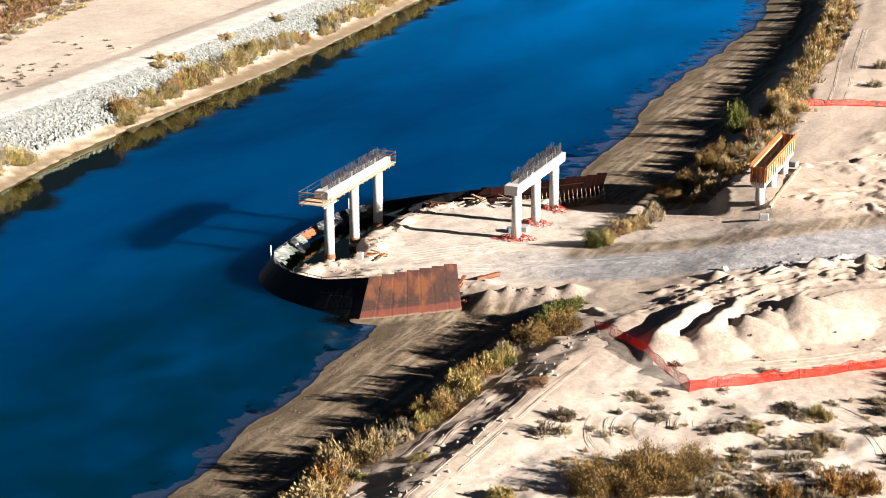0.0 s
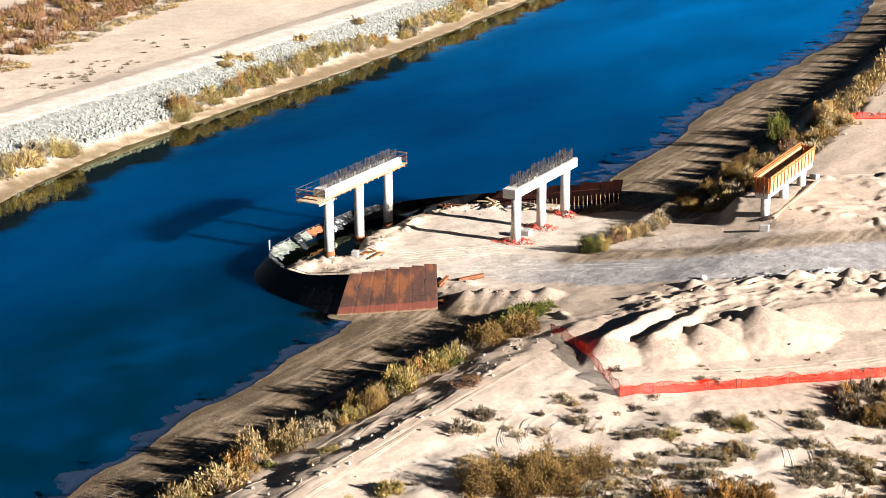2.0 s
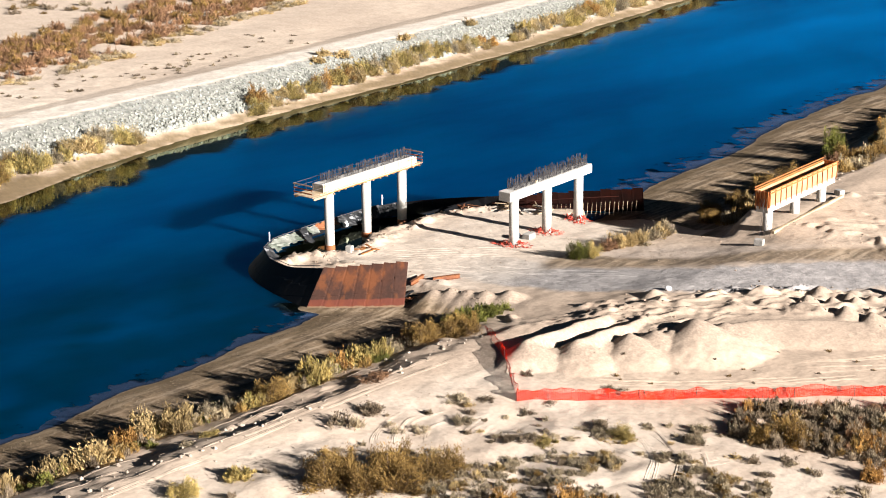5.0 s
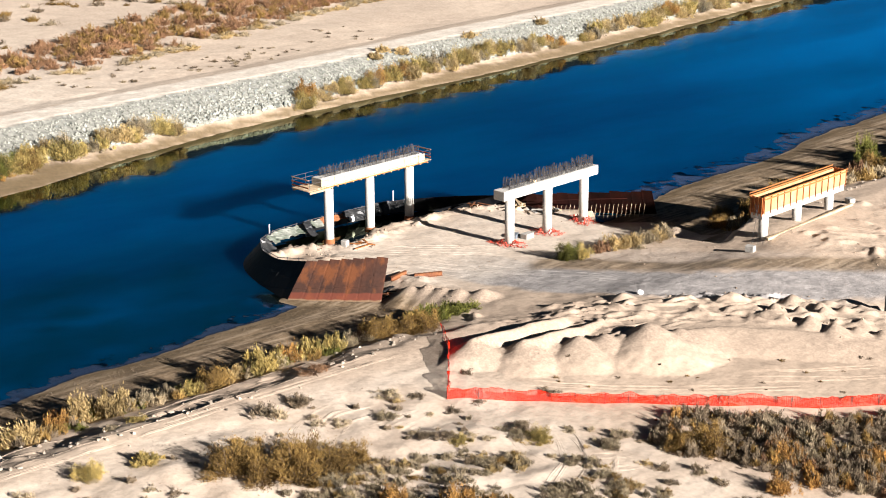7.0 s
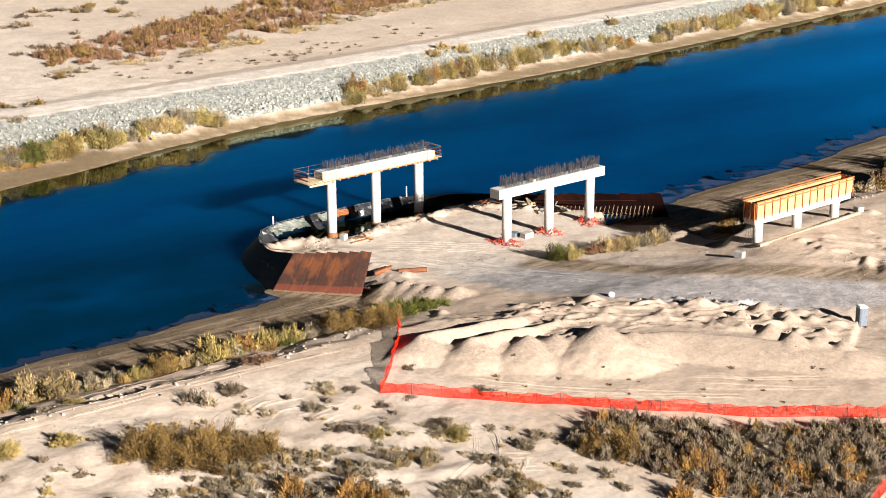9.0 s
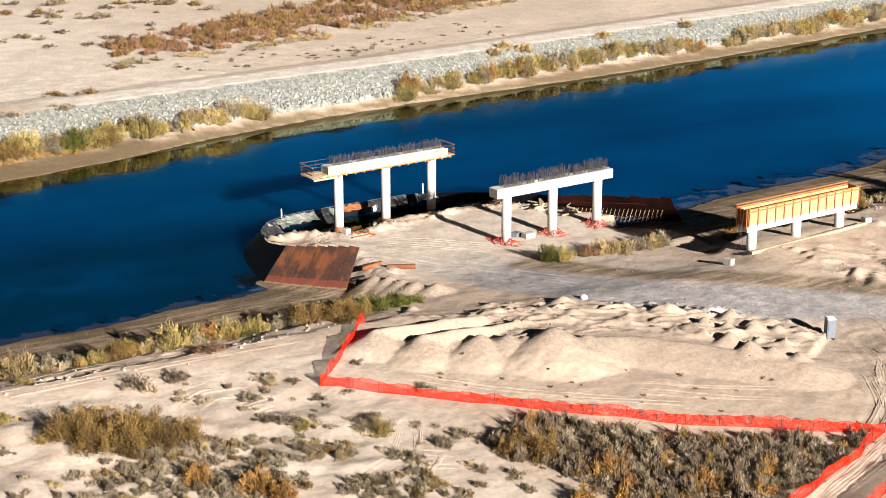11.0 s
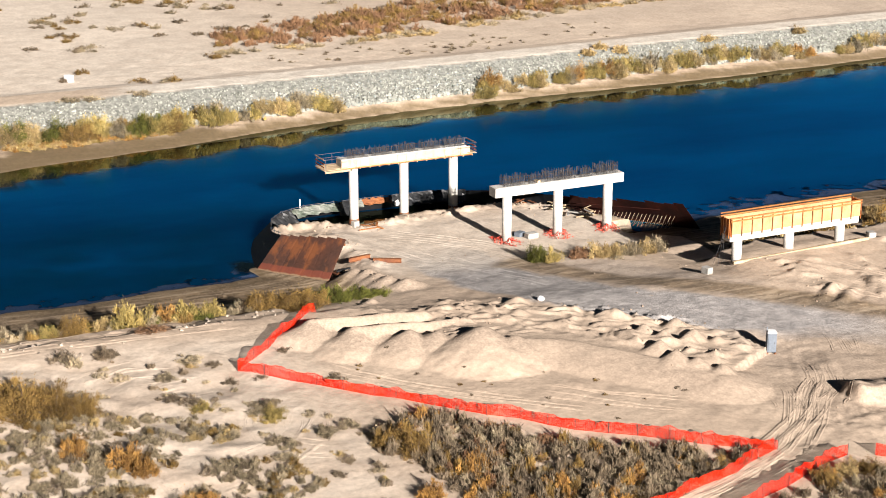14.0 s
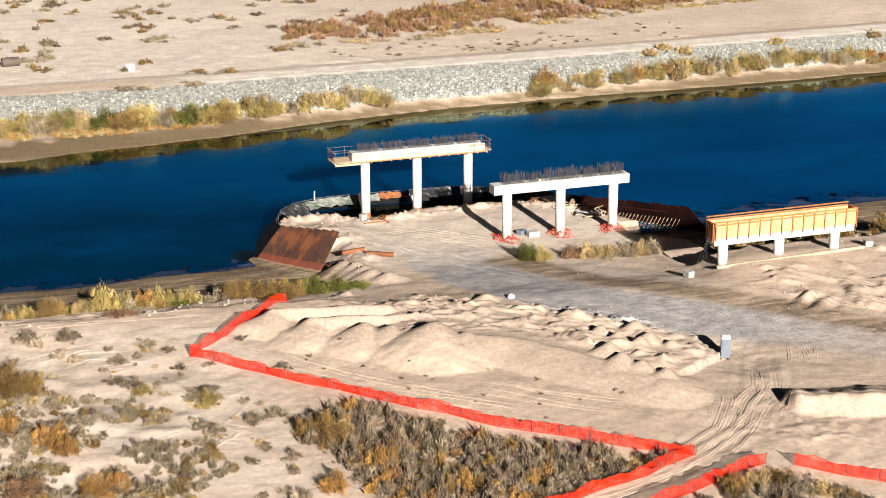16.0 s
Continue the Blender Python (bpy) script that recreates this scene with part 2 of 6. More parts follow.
# ---- materials ----
def material(name, c1, c2=None, scale=1.0, rough=0.85, bump=0.3, fine=9.0, metal=0.0, vary=0.0, spec=0.3, island=0.0):
    m = bpy.data.materials.new(name)
    m.use_nodes = True
    t = m.node_tree
    n, l = t.nodes, t.links
    b = n["Principled BSDF"]
    c2 = c2 or tuple(v * 0.72 for v in c1)
    geo = n.new("ShaderNodeNewGeometry")
    a = n.new("ShaderNodeTexNoise")
    a.inputs["Scale"].default_value, a.inputs["Detail"].default_value = scale, 6
    l.new(geo.outputs["Position"], a.inputs["Vector"])
    f = n.new("ShaderNodeTexNoise")
    f.inputs["Scale"].default_value, f.inputs["Detail"].default_value = scale * fine, 4
    l.new(geo.outputs["Position"], f.inputs["Vector"])
    mix = n.new("ShaderNodeMix")
    mix.data_type = "RGBA"
    mix.inputs["A"].default_value, mix.inputs["B"].default_value = (*c1, 1), (*c2, 1)
    ramp = n.new("ShaderNodeMapRange")
    ramp.inputs["From Min"].default_value, ramp.inputs["From Max"].default_value = 0.35, 0.65
    l.new(a.outputs["Fac"], ramp.inputs["Value"])
    l.new(ramp.outputs[0], mix.inputs["Factor"])
    fine_mix = n.new("ShaderNodeMix")
    fine_mix.data_type, fine_mix.blend_type = "RGBA", "MULTIPLY"
    fine_mix.inputs["Factor"].default_value = 0.5
    grey = n.new("ShaderNodeMapRange")
    grey.inputs["From Min"].default_value, grey.inputs["From Max"].default_value = 0.3, 0.7
    grey.inputs["To Min"].default_value, grey.inputs["To Max"].default_value = 0.65, 1.25
    l.new(f.outputs["Fac"], grey.inputs["Value"])
    l.new(mix.outputs["Result"], fine_mix.inputs["A"])
    l.new(grey.outputs[0], fine_mix.inputs["B"])
    colour = fine_mix.outputs["Result"]
    if vary:
        info = n.new("ShaderNodeObjectInfo")
        hsv = n.new("ShaderNodeHueSaturation")
        r = n.new("ShaderNodeMapRange")
        r.inputs["To Min"].default_value, r.inputs["To Max"].default_value = 1 - vary, 1 + vary
        l.new(info.outputs["Random"], r.inputs["Value"])
        l.new(r.outputs[0], hsv.inputs["Value"])
        l.new(colour, hsv.inputs["Color"])
        colour = hsv.outputs["Color"]
    if island:
        each = n.new("ShaderNodeMapRange")
        each.inputs["To Min"].default_value, each.inputs["To Max"].default_value = 1 - island, 1 + island
        l.new(geo.outputs["Random Per Island"], each.inputs["Value"])
        tone = n.new("ShaderNodeHueSaturation")
        l.new(each.outputs[0], tone.inputs["Value"])
        l.new(colour, tone.inputs["Color"])
        colour = tone.outputs["Color"]
    l.new(colour, b.inputs["Base Color"])
    b.inputs["Roughness"].default_value, b.inputs["Metallic"].default_value = rough, metal
    b.inputs["Specular IOR Level"].default_value = spec
    if bump:
        bp = n.new("ShaderNodeBump")
        bp.inputs["Strength"].default_value, bp.inputs["Distance"].default_value = bump, 0.05
        l.new(f.outputs["Fac"], bp.inputs["Height"])
        l.new(bp.outputs[0], b.inputs["Normal"])
    return m


CONCRETE = material("concrete", (0.54, 0.515, 0.475), (0.42, 0.4, 0.36), 0.7, 0.8, 0.2)
CONCRETE_RAW = material("raw_concrete", (0.38, 0.36, 0.33), (0.27, 0.255, 0.23), 0.9, 0.9, 0.3)
PLYWOOD = material("form_plywood", (0.5, 0.3, 0.15), (0.4, 0.22, 0.1), 0.8, 0.6, 0.15, vary=0.12)
LUMBER = material("lumber", (0.38, 0.15, 0.04), (0.26, 0.09, 0.025), 1.2, 0.75, 0.2, vary=0.2)
END_WOOD = material("red_form_board", (0.38, 0.105, 0.022), (0.25, 0.06, 0.016), 1.0, 0.75, 0.2, vary=0.15)
PALE_WOOD = material("weathered_wood", (0.52, 0.4, 0.26), (0.38, 0.28, 0.17), 1.2, 0.85, 0.2, vary=0.2)
REBAR = material("rebar_steel", (0.045, 0.046, 0.05), (0.07, 0.062, 0.06), 3, 0.7, 0.0, metal=0.4)
RAIL = material("grey_steel", (0.2, 0.2, 0.205), (0.12, 0.12, 0.125), 3, 0.5, 0.0, metal=0.6)
BEAM_RUST = material("rusty_steel", (0.26, 0.1, 0.035), (0.14, 0.05, 0.025), 1.0, 0.8, 0.25, vary=0.15)
WHITE_PLASTIC = material("white_plastic", (0.8, 0.8, 0.8), (0.7, 0.7, 0.7), 1.0, 0.45, 0.0)
GREY_PLASTIC = material("grey_plastic", (0.15, 0.17, 0.2), (0.12, 0.14, 0.165), 1.0, 0.5, 0.0)
TARP = material("pale_sheeting", (0.23, 0.235, 0.205), (0.08, 0.095, 0.072), 0.9, 0.5, 0.3)
BLACK_SHEET = material("black_sheeting", (0.015, 0.016, 0.018), (0.03, 0.03, 0.03), 1.0, 0.4, 0.3)
NET = material("safety_orange_net", (0.64, 0.026, 0.005), (0.44, 0.012, 0.003), 1.1, 0.7, 0.0, vary=0.22, spec=0.06)
ROCK = material("riprap_stone", (0.29, 0.29, 0.252), (0.2, 0.202, 0.172), 0.8, 0.9, 0.3, fine=6, island=0.36)
BANK_ROCK = material("bank_stone", (0.36, 0.3, 0.24), (0.24, 0.2, 0.155), 0.8, 0.9, 0.3, island=0.35)


def rust_sheet():
    m = material("rusted_sheet_pile", (0.085, 0.032, 0.018), (0.048, 0.022, 0.015), 0.35, 0.75, 0.3, vary=0.28)
    n, l = m.node_tree.nodes, m.node_tree.links
    b = n["Principled BSDF"]
    old = b.inputs["Base Color"].links[0].from_socket
    geo = n.new("ShaderNodeNewGeometry")
    wob = n.new("ShaderNodeTexNoise")
    wob.inputs["Scale"].default_value = 0.9
    l.new(geo.outputs["Position"], wob.inputs["Vector"])
    mark = n.new("ShaderNodeAttribute")
    mark.attribute_name = "mark"
    add = n.new("ShaderNodeMath")
    add.operation = "MULTIPLY_ADD"
    add.inputs[1].default_value = 0.3
    l.new(wob.outputs["Fac"], add.inputs[0])
    l.new(mark.outputs["Fac"], add.inputs[2])

    def over(fac, col, amount):
        nonlocal old
        mix = n.new("ShaderNodeMix")
        mix.data_type = "RGBA"
        mix.inputs["B"].default_value = (*col, 1)
        k = n.new("ShaderNodeMath")
        k.operation = "MULTIPLY"
        k.inputs[1].default_value = amount
        l.new(fac, k.inputs[0])
        l.new(k.outputs[0], mix.inputs["Factor"])
        l.new(old, mix.inputs["A"])
        old = mix.outputs["Result"]

    def steps_of(v, lo, hi):
        r = n.new("ShaderNodeMapRange")
        r.inputs["From Min"].default_value, r.inputs["From Max"].default_value = lo, hi
        l.new(v, r.inputs["Value"])
        return r.outputs[0]
    # fresh orange rust in patches, then a redder band and a pale silt line left by the water
    patch = n.new("ShaderNodeTexNoise")
    patch.inputs["Scale"].default_value, patch.inputs["Detail"].default_value = 1.0, 7
    run = n.new("ShaderNodeMapping")
    run.inputs["Scale"].default_value = (0.9, 0.9, 0.35)
    l.new(geo.outputs["Position"], run.inputs["Vector"])
    l.new(run.outputs[0], patch.inputs["Vector"])
    over(steps_of(patch.outputs["Fac"], 0.5, 0.64), (0.24, 0.075, 0.02), 0.42)
    over(steps_of(add.outputs[0], 0.95, 0.85), (0.17, 0.042, 0.024), 0.6)
    over(steps_of(add.outputs[0], 0.4, 0.32), (0.2, 0.135, 0.08), 0.85)
    l.new(old, b.inputs["Base Color"])
    return m


SHEET = rust_sheet()


def foliage(name, c1, c2):
    m = bpy.data.materials.new(name)
    m.use_nodes = True
    n, l = m.node_tree.nodes, m.node_tree.links
    b = n["Principled BSDF"]
    geo, info = n.new("ShaderNodeNewGeometry"), n.new("ShaderNodeObjectInfo")
    tone = n.new("ShaderNodeAttribute")
    tone.attribute_name = "tone"
    half = n.new("ShaderNodeMath")
    half.operation = "MULTIPLY"
    half.inputs[1].default_value = 0.4
    l.new(geo.outputs["Random Per Island"], half.inputs[0])
    both = n.new("ShaderNodeMath")
    both.operation = "MULTIPLY_ADD"
    both.inputs[1].default_value = 0.68
    l.new(tone.outputs["Fac"], both.inputs[0])
    l.new(half.outputs[0], both.inputs[2])
    add = n.new("ShaderNodeMath")
    add.operation = "POWER"
    add.inputs[1].default_value = 1.4
    l.new(both.outputs[0], add.inputs[0])
    mix = n.new("ShaderNodeMix")
    mix.data_type = "RGBA"
    mix.inputs["A"].default_value, mix.inputs["B"].default_value = (*c1, 1), (*c2, 1)
    l.new(add.outputs[0], mix.inputs["Factor"])
    hsv = n.new("ShaderNodeHueSaturation")
    r = n.new("ShaderNodeMapRange")
    r.inputs["To Min"].default_value, r.inputs["To Max"].default_value = 0.75, 1.3
    l.new(info.outputs["Random"], r.inputs["Value"])
    l.new(r.outputs[0], hsv.inputs["Value"])
    l.new(mix.outputs["Result"], hsv.inputs["Color"])
    l.new(hsv.outputs["Color"], b.inputs["Base Color"])
    b.inputs["Roughness"].default_value = 0.8
    b.inputs["Specular IOR Level"].default_value = 0.15
    glow = n.new("ShaderNodeBsdfTranslucent")
    l.new(hsv.outputs["Color"], glow.inputs["Color"])
    leaf = n.new("ShaderNodeMixShader")
    leaf.inputs[0].default_value = 0.14
    l.new(b.outputs[0], leaf.inputs[1])
    l.new(glow.outputs[0], leaf.inputs[2])
    l.new(leaf.outputs[0], n["Material Output"].inputs["Surface"])
    return m


LEAF = {
    "brown": foliage("brown_foliage", (0.06, 0.036, 0.014), (0.32, 0.2, 0.06)),
    "rust": foliage("rust_foliage", (0.07, 0.038, 0.022), (0.335, 0.188, 0.1)),
    "orange": foliage("orange_foliage", (0.1, 0.05, 0.018), (0.48, 0.265, 0.075)),
    "tan": foliage("tan_foliage", (0.13, 0.088, 0.04), (0.56, 0.41, 0.185)),
    "yellow": foliage("yellow_green_foliage", (0.09, 0.074, 0.024), (0.51, 0.375, 0.128)),
    "sage": foliage("sage_foliage", (0.07, 0.057, 0.037), (0.47, 0.375, 0.238)),
    "grey": foliage("grey_foliage", (0.024, 0.017, 0.011), (0.315, 0.24, 0.158)),
    "olive": foliage("olive_foliage", (0.022, 0.023, 0.006), (0.17, 0.165, 0.034)),
    "green": foliage("green_foliage", (0.03, 0.034, 0.008), (0.21, 0.205, 0.042)),
}
STEM = material("stem_bark", (0.14, 0.1, 0.07), (0.09, 0.06, 0.04), 5, 0.9, 0.0)


def ground_material():
    m = bpy.data.materials.new("desert_ground")
    m.use_nodes = True
    n, l = m.node_tree.nodes, m.node_tree.links
    b = n["Principled BSDF"]
    geo = n.new("ShaderNodeNewGeometry")

    def noise_at(scale, detail=5, dist=0.0):
        t = n.new("ShaderNodeTexNoise")
        t.inputs["Scale"].default_value, t.inputs["Detail"].default_value, t.inputs["Distortion"].default_value = scale, detail, dist
        l.new(geo.outputs["Position"], t.inputs["Vector"])
        return t.outputs["Fac"]

    def rng_map(v, a, b_, c, d):
        r = n.new("ShaderNodeMapRange")
        r.inputs["From Min"].default_value, r.inputs["From Max"].default_value = a, b_
        r.inputs["To Min"].default_value, r.inputs["To Max"].default_value = c, d
        l.new(v, r.inputs["Value"])
        return r.outputs[0]

    def blend(fac, a, c, mode="MIX"):
        x = n.new("ShaderNodeMix")
        x.data_type, x.blend_type = "RGBA", mode
        for key, v in (("Factor", fac), ("A", a), ("B", c)):
            if isinstance(v, (int, float)):
                x.inputs[key].default_value = v
            elif isinstance(v, tuple):
                x.inputs[key].default_value = (*v, 1)
            else:
                l.new(v, x.inputs[key])
        return x.outputs["Result"]

    def attr(name):
        a = n.new("ShaderNodeAttribute")
        a.attribute_name = name
        return a.outputs["Fac"]
    big, mid, small, grit = noise_at(0.06), noise_at(0.45), noise_at(2.2), noise_at(9.0, 3)
    sand = blend(rng_map(big, .4, .6, 0, 1), (0.525, 0.415, 0.315), (0.45, 0.348, 0.262))
    sand = blend(rng_map(mid, .45, .68, 0, .45), sand, (0.4, 0.305, 0.228))
    gravel = blend(rng_map(noise_at(0.7, 6), .38, .62, 0, 1), (0.375, 0.345, 0.325), (0.275, 0.255, 0.242))
    gravel = blend(0.8, gravel, rng_map(noise_at(11.0, 2), .34, .66, .55, 1.45), "MULTIPLY")
    beach = blend(rng_map(mid, .38, .62, 0, 1), (0.225, 0.158, 0.095), (0.125, 0.088, 0.054))
    beach = blend(rng_map(noise_at(3.4, 5), .5, .66, 0, .7), beach, (0.31, 0.235, 0.155))
    beach = blend(rng_map(noise_at(0.8, 6, 0.6), .54, .66, 0, .6), beach, (0.07, 0.052, 0.026))
    strand = n.new("ShaderNodeMapping")
    strand.inputs["Rotation"].default_value, strand.inputs["Scale"].default_value = (0, 0, 0.05), (1.3, 0.16, 1)
    l.new(geo.outputs["Position"], strand.inputs["Vector"])
    lines = n.new("ShaderNodeTexNoise")
    lines.inputs["Scale"].default_value, lines.inputs["Detail"].default_value = 1.0, 6
    l.new(strand.outputs[0], lines.inputs["Vector"])
    beach = blend(rng_map(lines.outputs["Fac"], .5, .64, 0, .75), beach, (0.37, 0.285, 0.195))
    beach = blend(rng_map(lines.outputs["Fac"], .46, .36, 0, .6), beach, (0.085, 0.062, 0.038))
    pale = blend(rng_map(mid, .4, .6, 0, 1), (0.68, 0.61, 0.52), (0.58, 0.51, 0.43))
    col = blend(attr("gravel"), sand, gravel)
    col = blend(attr("pale"), col, pale)
    coarse = blend(rng_map(noise_at(5.0, 4), .38, .62, 0, 1), (0.41, 0.318, 0.242), (0.275, 0.212, 0.16))
    col = blend(attr("coarse"), col, coarse)
    col = blend(attr("beach"), col, beach)
    col = blend(attr("stone"), col, blend(rng_map(noise_at(1.6, 6), .4, .62, 0, 1), (0.26, 0.257, 0.226), (0.15, 0.15, 0.132)))
    col = blend(attr("wet"), col, (0.115, 0.083, 0.046))
    col = blend(0.48, col, rng_map(small, .3, .7, .7, 1.2), "MULTIPLY")
    col = blend(0.2, col, rng_map(grit, .3, .7, .65, 1.25), "MULTIPLY")
    # wheel tracks
    wave = n.new("ShaderNodeTexWave")
    wave.inputs["Scale"].default_value, wave.inputs["Distortion"].default_value = 0.42, 9
    wave.inputs["Detail"].default_value, wave.inputs["Detail Scale"].default_value = 1.0, 0.25
    l.new(geo.outputs["Position"], wave.inputs["Vector"])
    mask = n.new("ShaderNodeMath")
    mask.operation = "MULTIPLY"
    l.new(rng_map(noise_at(0.11, 2), .58, .7, 0, .28), mask.inputs[0])
    l.new(attr("dry"), mask.inputs[1])
    col = blend(mask.outputs[0], col, blend(1.0, col, rng_map(wave.outputs["Fac"], .2, .8, .82, 1.08), "MULTIPLY"))
    l.new(col, b.inputs["Base Color"])
    l.new(rng_map(attr("wet"), 0, 1, .95, .45), b.inputs["Roughness"])
    b.inputs["Specular IOR Level"].default_value = 0.2
    h = n.new("ShaderNodeMath")
    h.operation = "MULTIPLY_ADD"
    h.inputs[1].default_value = 0.35
    l.new(grit, h.inputs[0])
    l.new(small, h.inputs[2])
    tr = n.new("ShaderNodeMath")
    tr.operation = "MULTIPLY"
    l.new(wave.outputs["Fac"], tr.inputs[0])
    l.new(mask.outputs[0], tr.inputs[1])
    h2 = n.new("ShaderNodeMath")
    h2.operation = "MULTIPLY_ADD"
    h2.inputs[1].default_value = 0.5
    l.new(tr.outputs[0], h2.inputs[0])
    l.new(h.outputs[0], h2.inputs[2])
    bp = n.new("ShaderNodeBump")
    bp.inputs["Strength"].default_value, bp.inputs["Distance"].default_value = 0.5, 0.12
    l.new(h2.outputs[0], bp.inputs["Height"])
    l.new(rng_map(attr("gravel"), 0, 0.6, .3, .5), bp.inputs["Strength"])
    l.new(bp.outputs[0], b.inputs["Normal"])
    return m


def water_material():
    m = bpy.data.materials.new("river_water")
    m.use_nodes = True
    n, l = m.node_tree.nodes, m.node_tree.links
    b = n["Principled BSDF"]
    geo = n.new("ShaderNodeNewGeometry")
    a = n.new("ShaderNodeAttribute")
    a.attribute_name = "depth"
    mp = n.new("ShaderNodeMapping")
    mp.inputs["Scale"].default_value = (0.055, 0.02, 1)
    mp.inputs["Rotation"].default_value = (0, 0, -0.12)
    l.new(geo.outputs["Position"], mp.inputs["Vector"])
    t = n.new("ShaderNodeTexNoise")
    t.inputs["Detail"].default_value, t.inputs["Scale"].default_value, t.inputs["Roughness"].default_value = 9, 1.0, 0.62
    l.new(mp.outputs[0], t.inputs["Vector"])
    deep = n.new("ShaderNodeMix")
    deep.data_type = "RGBA"
    deep.inputs["A"].default_value, deep.inputs["B"].default_value = (0.0, 0.0185, 0.08, 1), (0.0, 0.048, 0.145, 1)
    r = n.new("ShaderNodeMapRange")
    r.inputs["From Min"].default_value, r.inputs["From Max"].default_value = 0.4, 0.62
    l.new(t.outputs["Fac"], r.inputs["Value"])
    l.new(r.outputs[0], deep.inputs["Factor"])
    # Upstream base colour is brightened in place of a stronger sky reflection.
    bright_reach = n.new("ShaderNodeAttribute")
    bright_reach.attribute_name = "bright_reach"
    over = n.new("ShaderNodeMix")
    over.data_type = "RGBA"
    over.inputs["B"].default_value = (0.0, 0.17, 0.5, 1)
    l.new(bright_reach.outputs["Fac"], over.inputs["Factor"])
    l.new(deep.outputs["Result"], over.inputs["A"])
    # Downstream base colour is darkened in place of a weaker sky reflection.
    dim_reach = n.new("ShaderNodeAttribute")
    dim_reach.attribute_name = "dim_reach"
    dimmed = n.new("ShaderNodeMix")
    dimmed.data_type = "RGBA"
    dimmed.inputs["B"].default_value = (0.0, 0.0145, 0.03, 1)
    l.new(dim_reach.outputs["Fac"], dimmed.inputs["Factor"])
    l.new(over.outputs["Result"], dimmed.inputs["A"])
    # Dark margin: reflected bank and pit shade are mixed into the base colour.
    dark_zone = n.new("ShaderNodeAttribute")
    dark_zone.attribute_name = "dull_mirror"
    darkened = n.new("ShaderNodeMix")
    darkened.data_type = "RGBA"
    darkened.inputs["B"].default_value = (0.006, 0.009, 0.005, 1)
    l.new(dark_zone.outputs["Fac"], darkened.inputs["Factor"])
    l.new(dimmed.outputs["Result"], darkened.inputs["A"])
    l.new(darkened.outputs["Result"], b.inputs["Base Color"])
    b.inputs["Roughness"].default_value = 0.1
    b.inputs["Specular IOR Level"].default_value = 0.05
    b.inputs["Specular Tint"].default_value = (0.0, 0.4, 1.0, 1)
    b.inputs["IOR"].default_value = 1.33
    b.subsurface_method = "BURLEY"
    b.inputs["Subsurface Weight"].default_value = 0.85
    b.inputs["Subsurface Radius"].default_value = (1.0, 1.0, 1.0)
    b.inputs["Subsurface Scale"].default_value = 16.0
    w = n.new("ShaderNodeTexNoise")
    w.inputs["Scale"].default_value, w.inputs["Detail"].default_value = 0.9, 4
    l.new(geo.outputs["Position"], w.inputs["Vector"])
    bp = n.new("ShaderNodeBump")
    bp.inputs["Strength"].default_value, bp.inputs["Distance"].default_value = 0.16, 0.1
    l.new(w.outputs["Fac"], bp.inputs["Height"])
    l.new(bp.outputs[0], b.inputs["Normal"])
    gloss = n.new("ShaderNodeBsdfGlossy")
    gloss.inputs["Color"].default_value, gloss.inputs["Roughness"].default_value = (0.006, 0.45, 1.0, 1), 0.3
    l.new(bp.outputs[0], gloss.inputs["Normal"])
    lw = n.new("ShaderNodeLayerWeight")
    lr = n.new("ShaderNodeMapRange")
    lr.inputs["From Min"].default_value, lr.inputs["From Max"].default_value = 0.45, 0.85
    lr.inputs["To Min"].default_value, lr.inputs["To Max"].default_value = 0.0, 0.8
    lp = n.new("ShaderNodeMath")
    lp.operation = "POWER"
    lp.inputs[1].default_value = 1.7
    l.new(lr.outputs[0], lp.inputs[0])
    l.new(lw.outputs["Facing"], lr.inputs["Value"])
    calm = n.new("ShaderNodeMath")
    calm.operation = "MULTIPLY_ADD"
    calm.inputs[1].default_value, calm.inputs[2].default_value = -0.97, 1.0
    l.new(dark_zone.outputs["Fac"], calm.inputs[0])
    gloss_cut = n.new("ShaderNodeMath")
    gloss_cut.operation, gloss_cut.use_clamp = "MULTIPLY_ADD", True
    gloss_cut.inputs[1].default_value = -0.7
    either = n.new("ShaderNodeMath")
    either.operation, either.use_clamp = "MULTIPLY_ADD", True
    either.inputs[1].default_value = 0.3
    l.new(dim_reach.outputs["Fac"], either.inputs[0])
    l.new(bright_reach.outputs["Fac"], either.inputs[2])
    l.new(either.outputs[0], gloss_cut.inputs[0])
    l.new(calm.outputs[0], gloss_cut.inputs[2])
    share = n.new("ShaderNodeMath")
    share.operation = "MULTIPLY"
    ruffle = n.new("ShaderNodeMapRange")
    ruffle.inputs["From Min"].default_value, ruffle.inputs["From Max"].default_value = 0.35, 0.65
    ruffle.inputs["To Min"].default_value, ruffle.inputs["To Max"].default_value = 0.86, 1.22
    l.new(t.outputs["Fac"], ruffle.inputs["Value"])
    wind = n.new("ShaderNodeMath")
    wind.operation, wind.use_clamp = "MULTIPLY", True
    l.new(lp.outputs[0], wind.inputs[0])
    l.new(ruffle.outputs[0], wind.inputs[1])
    l.new(wind.outputs[0], share.inputs[0])
    l.new(gloss_cut.outputs[0], share.inputs[1])
    surf = n.new("ShaderNodeMixShader")
    l.new(share.outputs[0], surf.inputs[0])
    l.new(b.outputs[0], surf.inputs[1])
    l.new(gloss.outputs[0], surf.inputs[2])
    # olive-tinted mirror: the bank's reflection is toned down by this colour
    dull_mirror = n.new("ShaderNodeBsdfGlossy")
